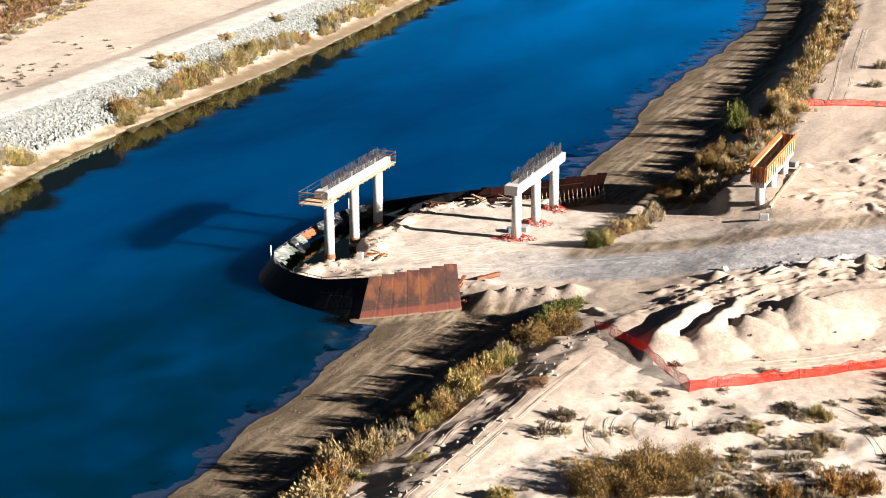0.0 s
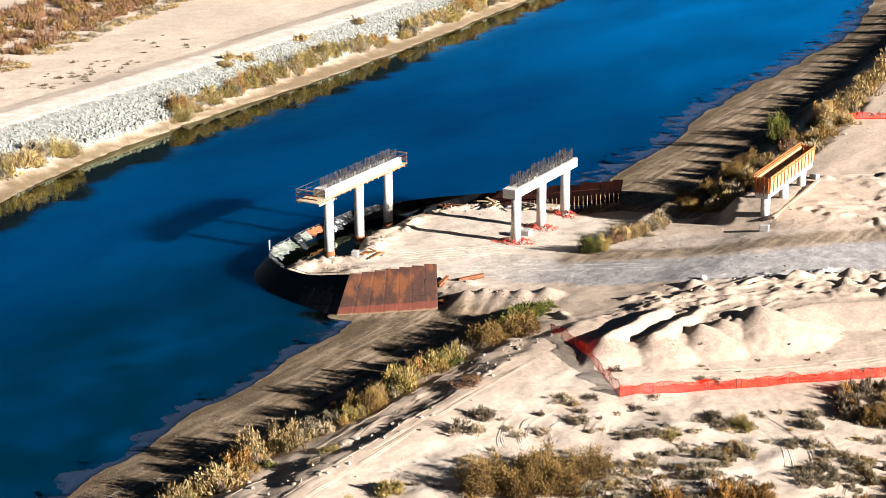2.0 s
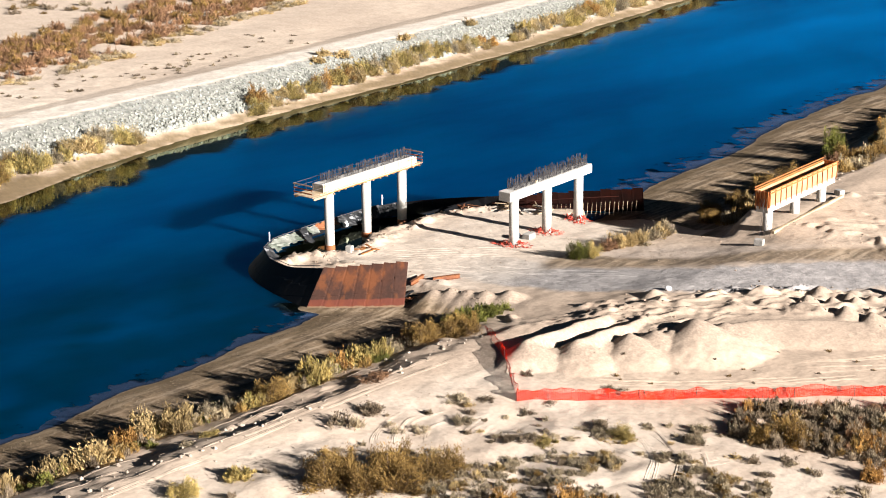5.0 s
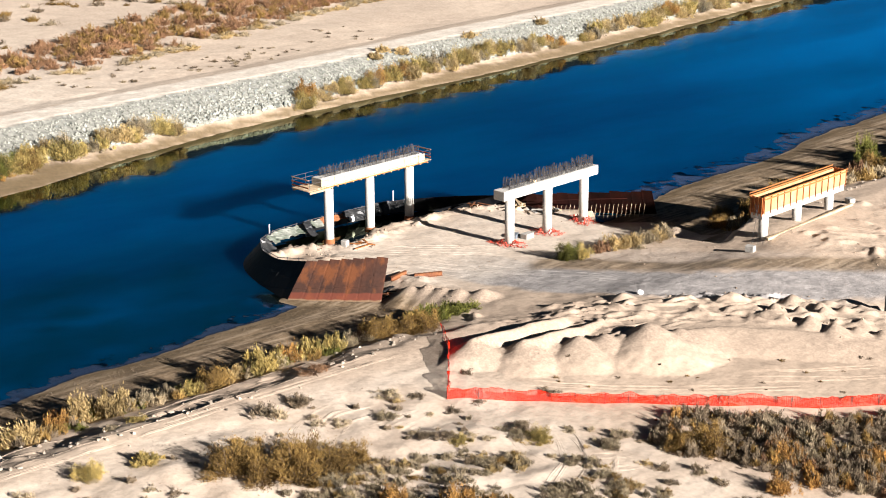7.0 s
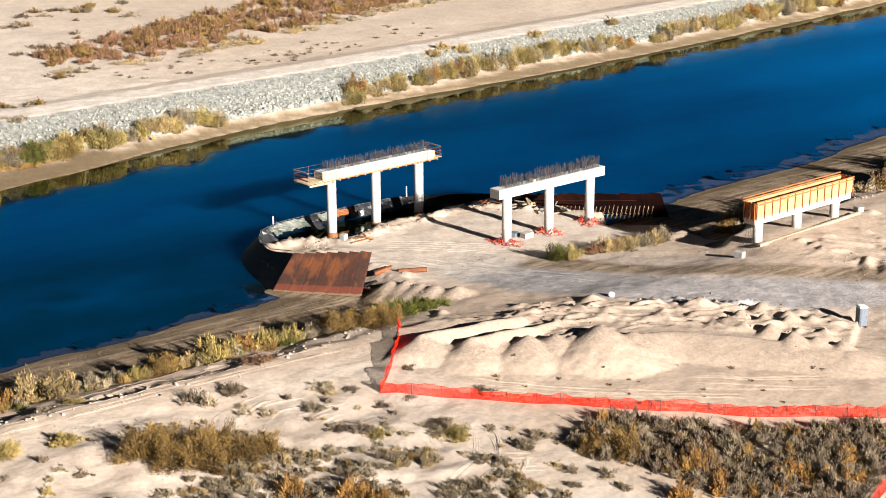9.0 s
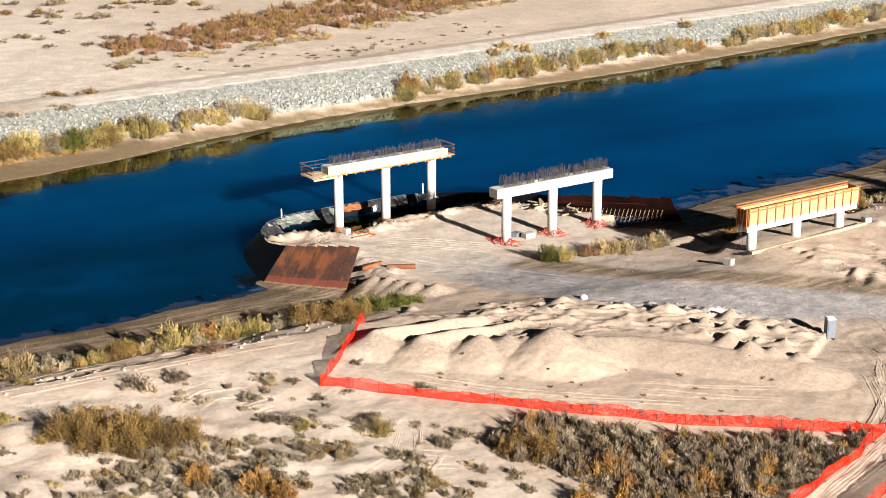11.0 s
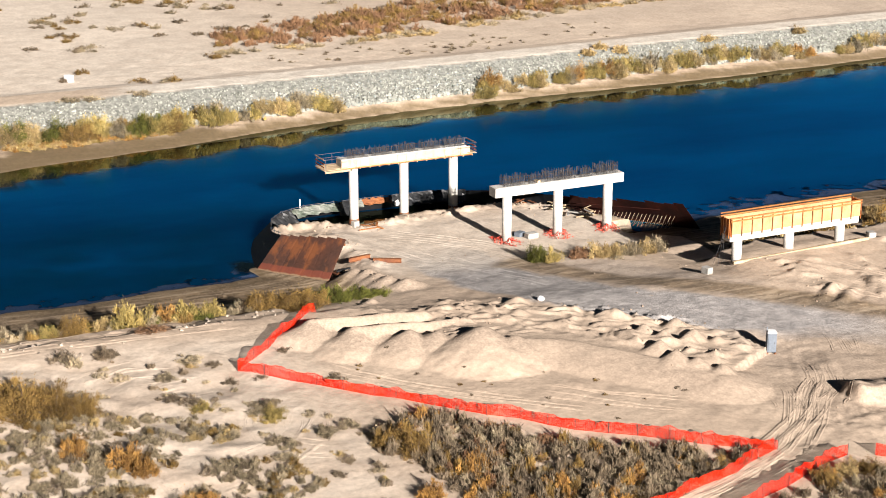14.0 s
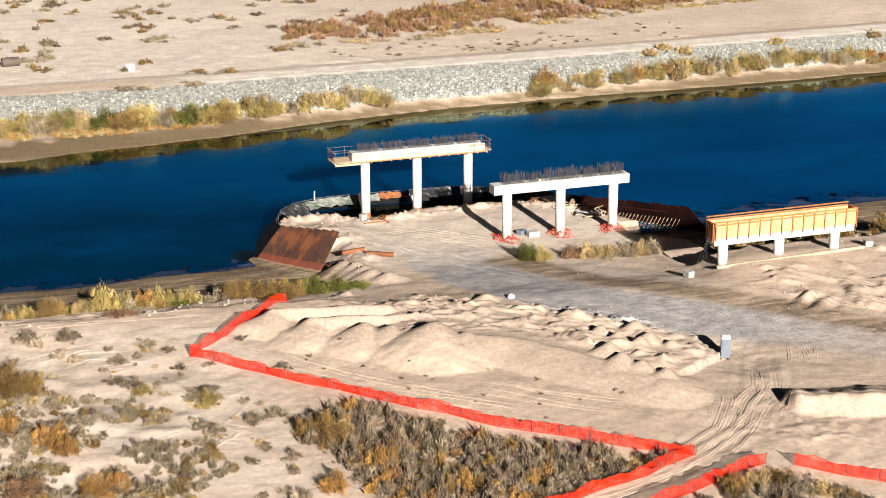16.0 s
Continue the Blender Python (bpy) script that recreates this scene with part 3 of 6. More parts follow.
    dull_mirror.inputs["Color"].default_value, dull_mirror.inputs["Roughness"].default_value = (0.3, 0.32, 0.22, 1), 0.04
    soft_bump = n.new("ShaderNodeBump")
    soft_bump.inputs["Strength"].default_value, soft_bump.inputs["Distance"].default_value = 0.03, 0.05
    l.new(w.outputs["Fac"], soft_bump.inputs["Height"])
    l.new(soft_bump.outputs[0], dull_mirror.inputs["Normal"])
    lee = n.new("ShaderNodeMath")
    lee.operation = "MULTIPLY"
    lee.inputs[1].default_value = 0.75
    l.new(dark_zone.outputs["Fac"], lee.inputs[0])
    mirror = n.new("ShaderNodeMixShader")
    l.new(lee.outputs[0], mirror.inputs[0])
    l.new(surf.outputs[0], mirror.inputs[1])
    l.new(dull_mirror.outputs[0], mirror.inputs[2])
    clear = n.new("ShaderNodeBsdfTransparent")
    clear.inputs["Color"].default_value = (0.35, 0.49, 0.77, 1)
    mix = n.new("ShaderNodeMixShader")
    cr = n.new("ShaderNodeMapRange")
    cr.inputs["From Min"].default_value, cr.inputs["From Max"].default_value = 0.2, 0.34
    cr.inputs["To Min"].default_value, cr.inputs["To Max"].default_value = 0.8, 0.0
    shelf = n.new("ShaderNodeTexNoise")
    shelf.inputs["Scale"].default_value, shelf.inputs["Detail"].default_value = 0.5, 7
    l.new(geo.outputs["Position"], shelf.inputs["Vector"])
    uneven = n.new("ShaderNodeMath")
    uneven.operation = "MULTIPLY_ADD"
    uneven.inputs[1].default_value = 1.5
    l.new(shelf.outputs["Fac"], uneven.inputs[0])
    l.new(a.outputs["Fac"], uneven.inputs[2])
    level = n.new("ShaderNodeMath")
    level.operation = "SUBTRACT"
    level.inputs[1].default_value = 0.72
    l.new(uneven.outputs[0], level.inputs[0])
    l.new(level.outputs[0], cr.inputs["Value"])
    bare = n.new("ShaderNodeMath")
    bare.operation = "MULTIPLY"
    l.new(cr.outputs[0], bare.inputs[0])
    l.new(calm.outputs[0], bare.inputs[1])
    l.new(bare.outputs[0], mix.inputs[0])
    l.new(mirror.outputs[0], mix.inputs[1])
    l.new(clear.outputs[0], mix.inputs[2])
    l.new(mix.outputs[0], n["Material Output"].inputs["Surface"])
    return m


# ---- mesh helpers ----
def mesh_from(name, verts, faces, mat, smooth_faces=False):
    me = bpy.data.meshes.new(name)
    me.from_pydata(verts, [], faces)
    for one in mat if isinstance(mat, (list, tuple)) else [mat]:
        me.materials.append(one)
    if smooth_faces:
        me.shade_smooth()
    me.update()
    return me


def grid_mesh(name, xs, ys, zfun, mat):
    gx, gy = np.meshgrid(xs, ys)
    z = zfun(gx, gy)
    nx, ny = len(xs), len(ys)
    co = np.stack([gx, gy, z], -1).reshape(-1, 3)
    i = np.arange(nx * ny).reshape(ny, nx)
    quads = np.stack([i[:-1, :-1], i[:-1, 1:], i[1:, 1:], i[1:, :-1]], -1).reshape(-1, 4)
    me = bpy.data.meshes.new(name)
    me.vertices.add(len(co))
    me.vertices.foreach_set("co", co.ravel())
    me.loops.add(quads.size)
    me.loops.foreach_set("vertex_index", quads.ravel().astype(np.int32))
    me.polygons.add(len(quads))
    me.polygons.foreach_set("loop_start", np.arange(0, quads.size, 4, dtype=np.int32))
    me.update(calc_edges=True)
    me.shade_smooth()
    me.materials.append(mat)
    return me, co


def put_attr(me, name, values):
    a = me.attributes.new(name, "FLOAT", "POINT")
    a.data.foreach_set("value", np.asarray(values, np.float32).ravel())


def box(bm, size, at=(0, 0, 0), rot=(0, 0, 0), bevel=0.0):
    m = pose(*at, *rot) @ Matrix.Diagonal((*size, 1))
    made = bmesh.ops.create_cube(bm, size=1, matrix=m)
    if bevel:
        edges = list({e for v in made["verts"] for e in v.link_edges})
        bmesh.ops.bevel(bm, geom=edges, offset=bevel, segments=1, affect="EDGES")


def rod(bm, a, b, r, sides=6):
    a, b = Vector(a), Vector(b)
    d = b - a
    m = Matrix.Translation((a + b) / 2) @ d.to_track_quat("Z", "Y").to_matrix().to_4x4()
    bmesh.ops.create_cone(bm, cap_ends=True, segments=sides, radius1=r, radius2=r, depth=d.length, matrix=m)


def part(name, bm, mat, parent, label="", smooth_faces=False):
    me = bpy.data.meshes.new(name)
    bm.to_mesh(me)
    bm.free()
    me.materials.append(mat)
    if smooth_faces:
        me.shade_smooth()
    ob = new(name, me)
    ob.parent = parent
    if label:
        tagged(ob, label)
    return ob


def thing(name, m, label, category, group=""):
    ob = new(name)
    ob.empty_display_size = 0.3
    ob.matrix_basis = m
    return tagged(ob, label, category, group)


# ---- ground and river ----
def steps(*runs):
    out = []
    for a, b, s in runs:
        out.extend(np.arange(a, b - 1e-6, s))
    return np.array(out + [runs[-1][1]])


GX = steps((-3000, -400, 200), (-400, -200, 12), (-200, -100, 1.4), (-100, -54, 0.6), (-54, -24, 3), (-24, 22, 0.4), (22, 62, 0.21), (62, 76, 0.4), (76, 120, 4), (120, 400, 40), (400, 3000, 200))
GY = steps((-3000, -400, 200), (-400, -100, 25), (-100, -76, 2), (-76, -34, 0.34), (-34, 12, 0.21), (12, 38, 0.3), (38, 190, 1.1), (190, 400, 15), (400, 3000, 200))
GROUND = ground_material()
ground_me, gco = grid_mesh("ground", GX, GY, height, GROUND)


def cover(me, x, y, z):
    """What the ground is made of at each vertex: gravel, coarse dirt, stone, beach, wet silt, pale dust."""
    wobble = 1.6 * fbm(x / 3, y / 3, 71) * smooth(-84, -76, y) * smooth(-2900, -200, x)
    far = x < -40
    gravel = smooth(5.2, 3.7, seg_dist(x, y, ROAD) + wobble) * smooth(-6, 12, x) * (1 - 0.6 * smooth(40, 50, x + wobble))
    gravel = np.maximum(gravel, 0.3 * smooth(2, 8, x) * smooth(60, 30, x) * smooth(7, 4, seg_dist(x, y, [(45, 9), (30, 8), (14, 2)]) + wobble))
    gravel = np.maximum(gravel, 0.15 * smooth(-14, -8, x) * smooth(16, 8, x) * smooth(-19, -15, y) * smooth(16, 12, y) * (0.6 + wobble * 0.4))
    put_attr(me, "gravel", np.clip(gravel, 0, 1))
    coarse = 0.6 * smooth(13, 7, np.hypot(x - 51, (y - 9) * 0.9) + 2 * wobble) * (x > 40)
    coarse = np.maximum(coarse, 0.45 * smooth(20, 23, x) * smooth(8, 13, y - 0.35 * (x - 22)) * smooth(80, 45, y) * (0.8 + 0.4 * wobble))
    for hx, hy, *_ in HEAPS[:7] + SMALL:
        coarse = np.maximum(coarse, 0.8 * smooth(3.8, 0.8, np.hypot(x - hx - 0.5, y - hy + 0.4) + 0.8 * wobble))
    for hx, hy, *_ in HEAPS[8:17]:
        coarse = np.maximum(coarse, 0.6 * smooth(1.9, 0.5, np.hypot(x - hx - 0.3, y - hy + 0.2) + 0.4 * wobble))
    crest = np.interp(y, [-29.8, -26, -17.2, -10.5, -5.6, -1.6], [26.4, 30, 35, 37.6, 43.4, 49])
    coarse = np.maximum(coarse, (0.5 + 0.25 * wobble) * smooth(9, 5, seg_dist(x, y, CREST) + wobble + 2.5 * (x > crest)) * (y < 6))
    put_attr(me, "coarse", np.clip(coarse, 0, 1))
    put_attr(me, "stone", far * smooth(0.3, -0.3, x - rev_bot(y) + 0.7) * smooth(-0.1, 0.4, x - rev_top(y)))
    beach_near = (~far) * smooth(WATER_Z - 0.1, WATER_Z + 0.04, z) * smooth(0.75, -0.2, z + 0.25 * wobble) * np.where(inside_ring(x, y) & (x < 12), 0.0, 1.0)
    beach_far = far * smooth(0.5, -0.5, z + 0.3 * wobble) * (x > rev_bot(y) - 0.6) * 0.66
    berm = smooth(2.9, 1.0, seg_dist(x, y, [(9, -2.6), (14.5, 0.2), (22, 4.0), (28, 9.2), (33, 14), (45, 27)]) + 0.6 * wobble) * 0.85
    put_attr(me, "beach", np.maximum(np.maximum(beach_near, beach_far), berm))
    wet = np.where(far, smooth(WATER_Z + 1.2, WATER_Z + 0.75, z + 0.35 * wobble) * 0.9, smooth(WATER_Z + 0.3, WATER_Z + 0.08, z) * 0.6)
    put_attr(me, "wet", wet * smooth(WATER_Z - 0.1, WATER_Z + 0.04, z))
    pale = far * smooth(-6.2, -4.8, x - rev_top(y)) * smooth(0.7, 0.1, x - rev_top(y)) * smooth(-32, -22, y)
    pale = np.maximum(pale, (0.2 + 0.45 * smooth(30, -25, y)) * (x < rev_top(y) - 6))
    pale = np.maximum(pale, 0.45 * smooth(-15, -9, x) * smooth(12, 5, x) * smooth(-19, -15, y) * smooth(16, 11, y))
    pale = np.maximum(pale, 0.3 * smooth(22, 26, x) * smooth(-28, -36, y) * (1 + 0.6 * wobble) * smooth(80, 60, x))
    put_attr(me, "pale", np.clip(pale, 0, 1))
    put_attr(me, "dry", smooth(1.6, 2.2, z) * (x > 15))


cover(ground_me, *gco.T)
tagged(new("ground", ground_me), "sandy desert ground with gravel haul road and muddy banks", "ground", kind="structure")

WX = steps((-3000, -110, 289), (-110, -92, 3), (-92, -48, 0.7), (-48, -26, 4), (-26, 12, 0.6), (12, 60, 4))
WY = steps((-3000, -110, 289), (-110, -80, 5), (-80, 40, 0.8), (40, 190, 1.5), (190, 3000, 281))
water_me, wco = grid_mesh("water", WX, WY, lambda x, y: np.full(x.shape, WATER_Z), water_material())
put_attr(water_me, "depth", WATER_Z - height(wco[:, 0], wco[:, 1]))
# brighter colour upstream stands in for sky light reflected off that reach
put_attr(water_me, "bright_reach", 0.22 * np.maximum(fbm(wco[:, 0] / 10 + wco[:, 1] / 25, wco[:, 1] / 22, 90), 0) + smooth(45, 150, wco[:, 1] - 0.2 * wco[:, 0]) * (0.62 + 0.5 * fbm(wco[:, 0] / 12, wco[:, 1] / 40, 85)))
# greener where the bed shows, darkened for the weaker sky reflection downstream
put_attr(water_me, "dim_reach", smooth(8, -38, wco[:, 1] + 0.25 * wco[:, 0] + 6 * fbm(wco[:, 0] / 9, wco[:, 1] / 14, 86)) * (0.85 + 0.35 * fbm(wco[:, 0] / 3, wco[:, 1] / 4, 84)) * (0.08 + 0.92 * smooth(-44, -18, wco[:, 0])))
# dark colour for reflections under far bank and sheets, for shade in the pit
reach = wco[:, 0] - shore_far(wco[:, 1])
margin_width = 7.0 + 3.5 * fbm(wco[:, 1] / 4, 0 * reach, 87, 3)
dark_far = smooth(1.3, -1.3, reach - margin_width) * (reach > -2)
dark_dam = smooth(3.0, 1.0, np.hypot(wco[:, 0] + 5.0, 1.4 * (wco[:, 1] + 27.2)) + fbm(wco[:, 0] / 1.5, wco[:, 1] / 1.5, 89))
dark_pit = inside_ring(wco[:, 0], wco[:, 1]) * (wco[:, 0] < 2)
put_attr(water_me, "dull_mirror", np.maximum(np.maximum(dark_far, dark_dam), dark_pit))
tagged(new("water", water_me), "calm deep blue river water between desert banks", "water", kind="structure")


# ---- scattered stone ----
ICO = bmesh.new()
bmesh.ops.create_icosphere(ICO, subdivisions=1, radius=1)
ICO_V = np.array([v.co[:] for v in ICO.verts])
ICO_F = np.array([[v.index for v in f.verts] for f in ICO.faces])
ICO.free()


def stones(name, xy, sizes, mat, label, category, sink=0.25):
    n = len(xy)
    z = height(xy[:, 0], xy[:, 1])
    v = ICO_V[None] * (1 + rng.uniform(-0.35, 0.35, (n, len(ICO_V), 1)))
    v = v * (np.asarray(sizes)[:, None, None] * rng.uniform(0.6, 1.15, (n, 1, 3)))
    ang = rng.uniform(0, 6.28, n)
    c, s = np.cos(ang)[:, None], np.sin(ang)[:, None]
    x, y = v[..., 0] * c - v[..., 1] * s, v[..., 0] * s + v[..., 1] * c
    v = np.stack([x + xy[:, 0, None], y + xy[:, 1, None], v[..., 2] + (z + np.asarray(sizes) * sink)[:, None]], -1)
    f = ICO_F[None] + (np.arange(n) * len(ICO_V))[:, None, None]
    ob = new(name, mesh_from(name, v.reshape(-1, 3).tolist(), f.reshape(-1, 3).tolist(), mat))
    return tagged(ob, label, category, kind="stuff")


# ---- shrubs ----
def shrub_arrays(seed, clumps, leaves, leaf, upright, flat=1.0, tight=0.1):
    """Tufts of narrow leaf sprays on a dome of radius 1 and height 1, and a random tone for each tuft."""
    r = np.random.default_rng(seed)
    d = r.normal(size=(clumps, 3))
    d[:, 2] = np.abs(d[:, 2])
    d /= np.linalg.norm(d, axis=1, keepdims=True)
    lobes = 1 + 0.22 * np.sin(np.arctan2(d[:, 1:2], d[:, :1]) * 3 + seed) + 0.14 * np.sin(np.arctan2(d[:, 1:2], d[:, :1]) * 5 + 2 * seed)
    rad = r.uniform(0.35, 0.9, (clumps, 1)) * (0.8 + 0.4 * r.random((clumps, 1))) * lobes
    centre = d * rad * (1, 1, 0.85 * flat)
    n = clumps * leaves
    loose = np.repeat(tight * r.uniform(0.6, 1.5, (clumps, 1)), leaves, 0)
    base = np.repeat(centre, leaves, 0) + r.normal(size=(n, 3)) * loose * (1, 1, 1.25)
    base[:, 2] = np.abs(base[:, 2])
    way = r.normal(size=(n, 3)) * 0.5 + np.repeat(d, leaves, 0) * 0.75
    way[:, 2] = np.abs(way[:, 2]) * 0.5 + upright
    way /= np.linalg.norm(way, axis=1, keepdims=True)
    length = leaf * r.uniform(0.6, 1.6, (n, 1))
    side = np.cross(way, r.normal(size=(n, 3)))
    side *= leaf * 0.19 * r.uniform(0.6, 1.3, (n, 1)) / np.linalg.norm(side, axis=1, keepdims=True)
    tip = base + way * length
    v = np.stack([base - side, base + side, tip], 1)
    return v.reshape(-1, 3), np.arange(n * 3).reshape(-1, 3), centre, np.repeat(r.random(clumps), leaves * 3)


def stem_mesh(centre, name):
    bm = bmesh.new()
    for c in centre[::2]:
        rod(bm, (c[0] * 0.08, c[1] * 0.08, -0.1), c, 0.018, 4)
    me = bpy.data.meshes.new(name)
    bm.to_mesh(me)
    bm.free()
    me.materials.append(STEM)
    return me


SHAPES = {}
for key, args in {"dome": (70, 88, 0.08, 0.45, 1.0, 0.105), "spray": (40, 66, 0.13, 0.9, 1.0, 0.1), "low": (30, 50, 0.14, 0.55, 0.75, 0.1), "thin": (10, 40, 0.24, 0.9, 1.0, 0.13),
                  "mid": (15, 36, 0.19, 1.0, 0.85, 0.11), "far": (14, 24, 0.26, 0.45, 0.85, 0.14)}.items():
    for k in range(4):
        v, f, c, tone = shrub_arrays(100 + k + 10 * len(SHAPES), *args)
        SHAPES[key, k] = (v, f, stem_mesh(c, "stem"), tone)
FOLIAGE = {}
WORDS = {"brown": "olive-brown", "rust": "rust-brown", "orange": "orange-yellow", "tan": "tan dry", "yellow": "yellow-green", "sage": "grey-green sage",
         "grey": "grey dry", "green": "bright green", "olive": "dark olive"}


def shrub(x, y, r, h, colour, shape, place, group, name="shrub"):
    k = int(rng.integers(4))
    if (shape, k, colour) not in FOLIAGE:
        v, f, _, tone = SHAPES[shape, k]
        FOLIAGE[shape, k, colour] = mesh_from("foliage", v.tolist(), f.tolist(), LEAF[colour])
        put_attr(FOLIAGE[shape, k, colour], "tone", tone)
    m = pose(x, y, ground_z(x, y) - 0.04, 0, 0, float(rng.uniform(0, 360))) @ Matrix.Diagonal((r, r * float(rng.uniform(.85, 1.15)), h, 1))
    ob = thing(name, m, f"{WORDS[colour]} {'spindly' if shape == 'thin' else 'bushy'} desert shrub {place}", "shrub", group)
    for nm, me in (("foliage", FOLIAGE[shape, k, colour]), ("stem", SHAPES[shape, k][2])):
        p = new(nm, me)
        p.parent = ob
    return ob


def thicket(name, xy, radii, heights, colours, label, category="thicket", shape="mid"):
    """Many shrubs that grow into one another, joined."""
    keys = sorted(set(colours))
    vs, fs, ms, tones, base = [], [], [], [], 0
    z = height(xy[:, 0], xy[:, 1])
    for i, (x, y) in enumerate(xy):
        v, f, _, tone = SHAPES[shape, int(rng.integers(4))]
        a = rng.uniform(0, 6.28)
        rot = np.array([[math.cos(a), -math.sin(a), 0], [math.sin(a), math.cos(a), 0], [0, 0, 1]])
        vs.append(v @ rot.T * (radii[i], radii[i], heights[i]) + (x, y, z[i] - 0.03))
        fs.append(f + base)
        ms.append(np.full(len(f), keys.index(colours[i])))
        tones.append(0.65 * tone + 0.4 * rng.random())
        base += len(v)
    me = mesh_from(name, np.concatenate(vs).tolist(), np.concatenate(fs).tolist(), [LEAF[k] for k in keys])
    me.polygons.foreach_set("material_index", np.concatenate(ms).astype(np.int32))
    put_attr(me, "tone", np.concatenate(tones))
    return tagged(new(name, me), label, category, kind="stuff")


# ---- bridge bents ----
TURN = 5.05
FORM_PALE = material("cream_form_board", (0.6, 0.47, 0.32), (0.5, 0.36, 0.22), 0.9, 0.7, 0.15, vary=0.12)


def column(parent, v, z0, z1, r=0.52):
    bm = bmesh.new()
    bmesh.ops.create_cone(bm, cap_ends=True, segments=28, radius1=r, radius2=r, depth=z1 - z0, matrix=Matrix.Translation((0, v, (z0 + z1) / 2)))
    ob = part("column", bm, CONCRETE, parent)
    for p in ob.data.polygons:
        p.use_smooth = abs(p.normal.z) < 0.5
    return ob


def cap_beam(parent, v0, v1, z0, z1, width, mat=None):
    bm = bmesh.new()
    box(bm, (width, v1 - v0, z1 - z0), (0, (v0 + v1) / 2, (z0 + z1) / 2), bevel=0.04)
    return part("cap_beam", bm, mat or CONCRETE, parent)


def rebar_group(parent, v0, v1, z, tall, n):
    r = np.random.default_rng(int(v0 * 10 + 100))
    bm = bmesh.new()
    for k in range(n):
        v = v0 + (v1 - v0) * (k + 0.5) / n
        for u in (-0.42, 0.42):
            lean = r.normal(0, 0.04, 2)
            rod(bm, (u, v, z - 0.05), (u + lean[0], v + lean[1], z + tall * r.uniform(0.7, 1.12)), 0.024, 4)
    for u in (-0.42, 0.42):
        for hh in (0.35, 0.7):
            rod(bm, (u, v0, z + tall * hh), (u, v1, z + tall * hh), 0.016, 4)
    return part("rebar_cage", bm, REBAR, parent, "dark rusty rebar stubs")


# pier on the platform: finished concrete, rebar standing on its cap
pier = thing("bridge_pier", pose(0.06, 0, 0, 0, 0, TURN), "white concrete bridge pier on three round columns, rebar on top", "bridge pier", "unfinished bridge bents")
for v in (0, 6.2, 12.42):
    column(pier, v, -0.6, 5.2)
cap_beam(pier, -1.75, 13.98, 5.17, 6.2, 1.5)
for v0, v1 in ((-0.7, 1.9), (2.3, 4.0), (4.3, 8.2), (8.6, 10.4), (10.6, 13.4)):
    rebar_group(pier, v0, v1, 6.2, 1.15 if v1 - v0 > 2 else 0.95, int((v1 - v0) * 11))
bm = bmesh.new()
box(bm, (0.7, 0.5, 0.25), (0.1, 3.6, 6.3), (0, 0, 20), 0.03)
part("timber_block", bm, PALE_WOOD, pier)

# pier in the water: cap still in its forms, walkway and guard rails round it
wet = thing("bridge_pier", pose(-15.7, -11.95, 0, 0, 0, TURN), "concrete bridge pier with timber formwork, walkway and guard rails", "bridge pier", "unfinished bridge bents")
for v in (0, 6.18, 12.4):
    column(wet, v, -3.2, 5.6)
for v in (0, 6.18, 12.4):
    bm = bmesh.new()
    bmesh.ops.create_cone(bm, cap_ends=True, segments=24, radius1=0.6, radius2=0.56, depth=0.55, matrix=Matrix.Translation((0, v, -0.75)))
    part("steel_collar", bm, BEAM_RUST, wet, "rusty steel collar round the column foot")
cap_beam(wet, -1.7, 13.8, 5.75, 6.62, 1.35)
bm = bmesh.new()
box(bm, (1.9, 15.9, 0.1), (0, 6.1, 5.68), bevel=0.01)
part("soffit_form", bm, PALE_WOOD, wet, "pale plywood soffit form")
for side in (-1, 1):
    for k in range(14):
        bm = bmesh.new()
        box(bm, (0.05, 1.12, 0.8), (side * 0.72, -1.15 + 1.135 * k, 6.15), bevel=0.008)
        part("form_panel", bm, FORM_PALE, wet)
for k in range(15):
    bm = bmesh.new()
    box(bm, (2.2 if 1 < k else 3.0, 0.1, 0.14), (0, -1.9 + 1.16 * k, 5.54), bevel=0.01)
    part("joist", bm, PALE_WOOD, wet)
for k in range(9):
    bm = bmesh.new()
    box(bm, (0.29, 2.5, 0.06), (-1.32 + 0.3 * k, -2.75, 5.72 + 0.004 * (k % 3)), bevel=0.008)
    part("deck_board", bm, PALE_WOOD, wet)
for u in (-1.3, 1.3):
    bm = bmesh.new()
    box(bm, (0.16, 3.0, 0.22), (u, -2.4, 5.55), bevel=0.01)
    part("bearer", bm, PALE_WOOD, wet)
for k in range(9):
    bm = bmesh.new()
    box(bm, (0.29, 1.1, 0.06), (-1.32 + 0.29 * k, 14.3, 5.78 + 0.004 * (k % 3)), bevel=0.008)
    part("deck_board", bm, PALE_WOOD, wet)
for u in (-1.45, 1.15):
    for k in range(11):
        v = -3.8 + 1.84 * k
        if u > 0 and 2 < k < 8:
            continue
        bm = bmesh.new()
        rod(bm, (u, v, 5.6), (u, v, 7.0), 0.022)
        part("rail_post", bm, RAIL, wet)
    for hh in (6.5, 6.95):
        for v0, v1 in [(-3.95, 14.75)] if u < 0 else [(-3.95, -1.2), (12.2, 14.75)]:
            bm = bmesh.new()
            rod(bm, (u, v0, hh), (u, v1, hh), 0.022)
            part("guard_rail", bm, RAIL, wet)
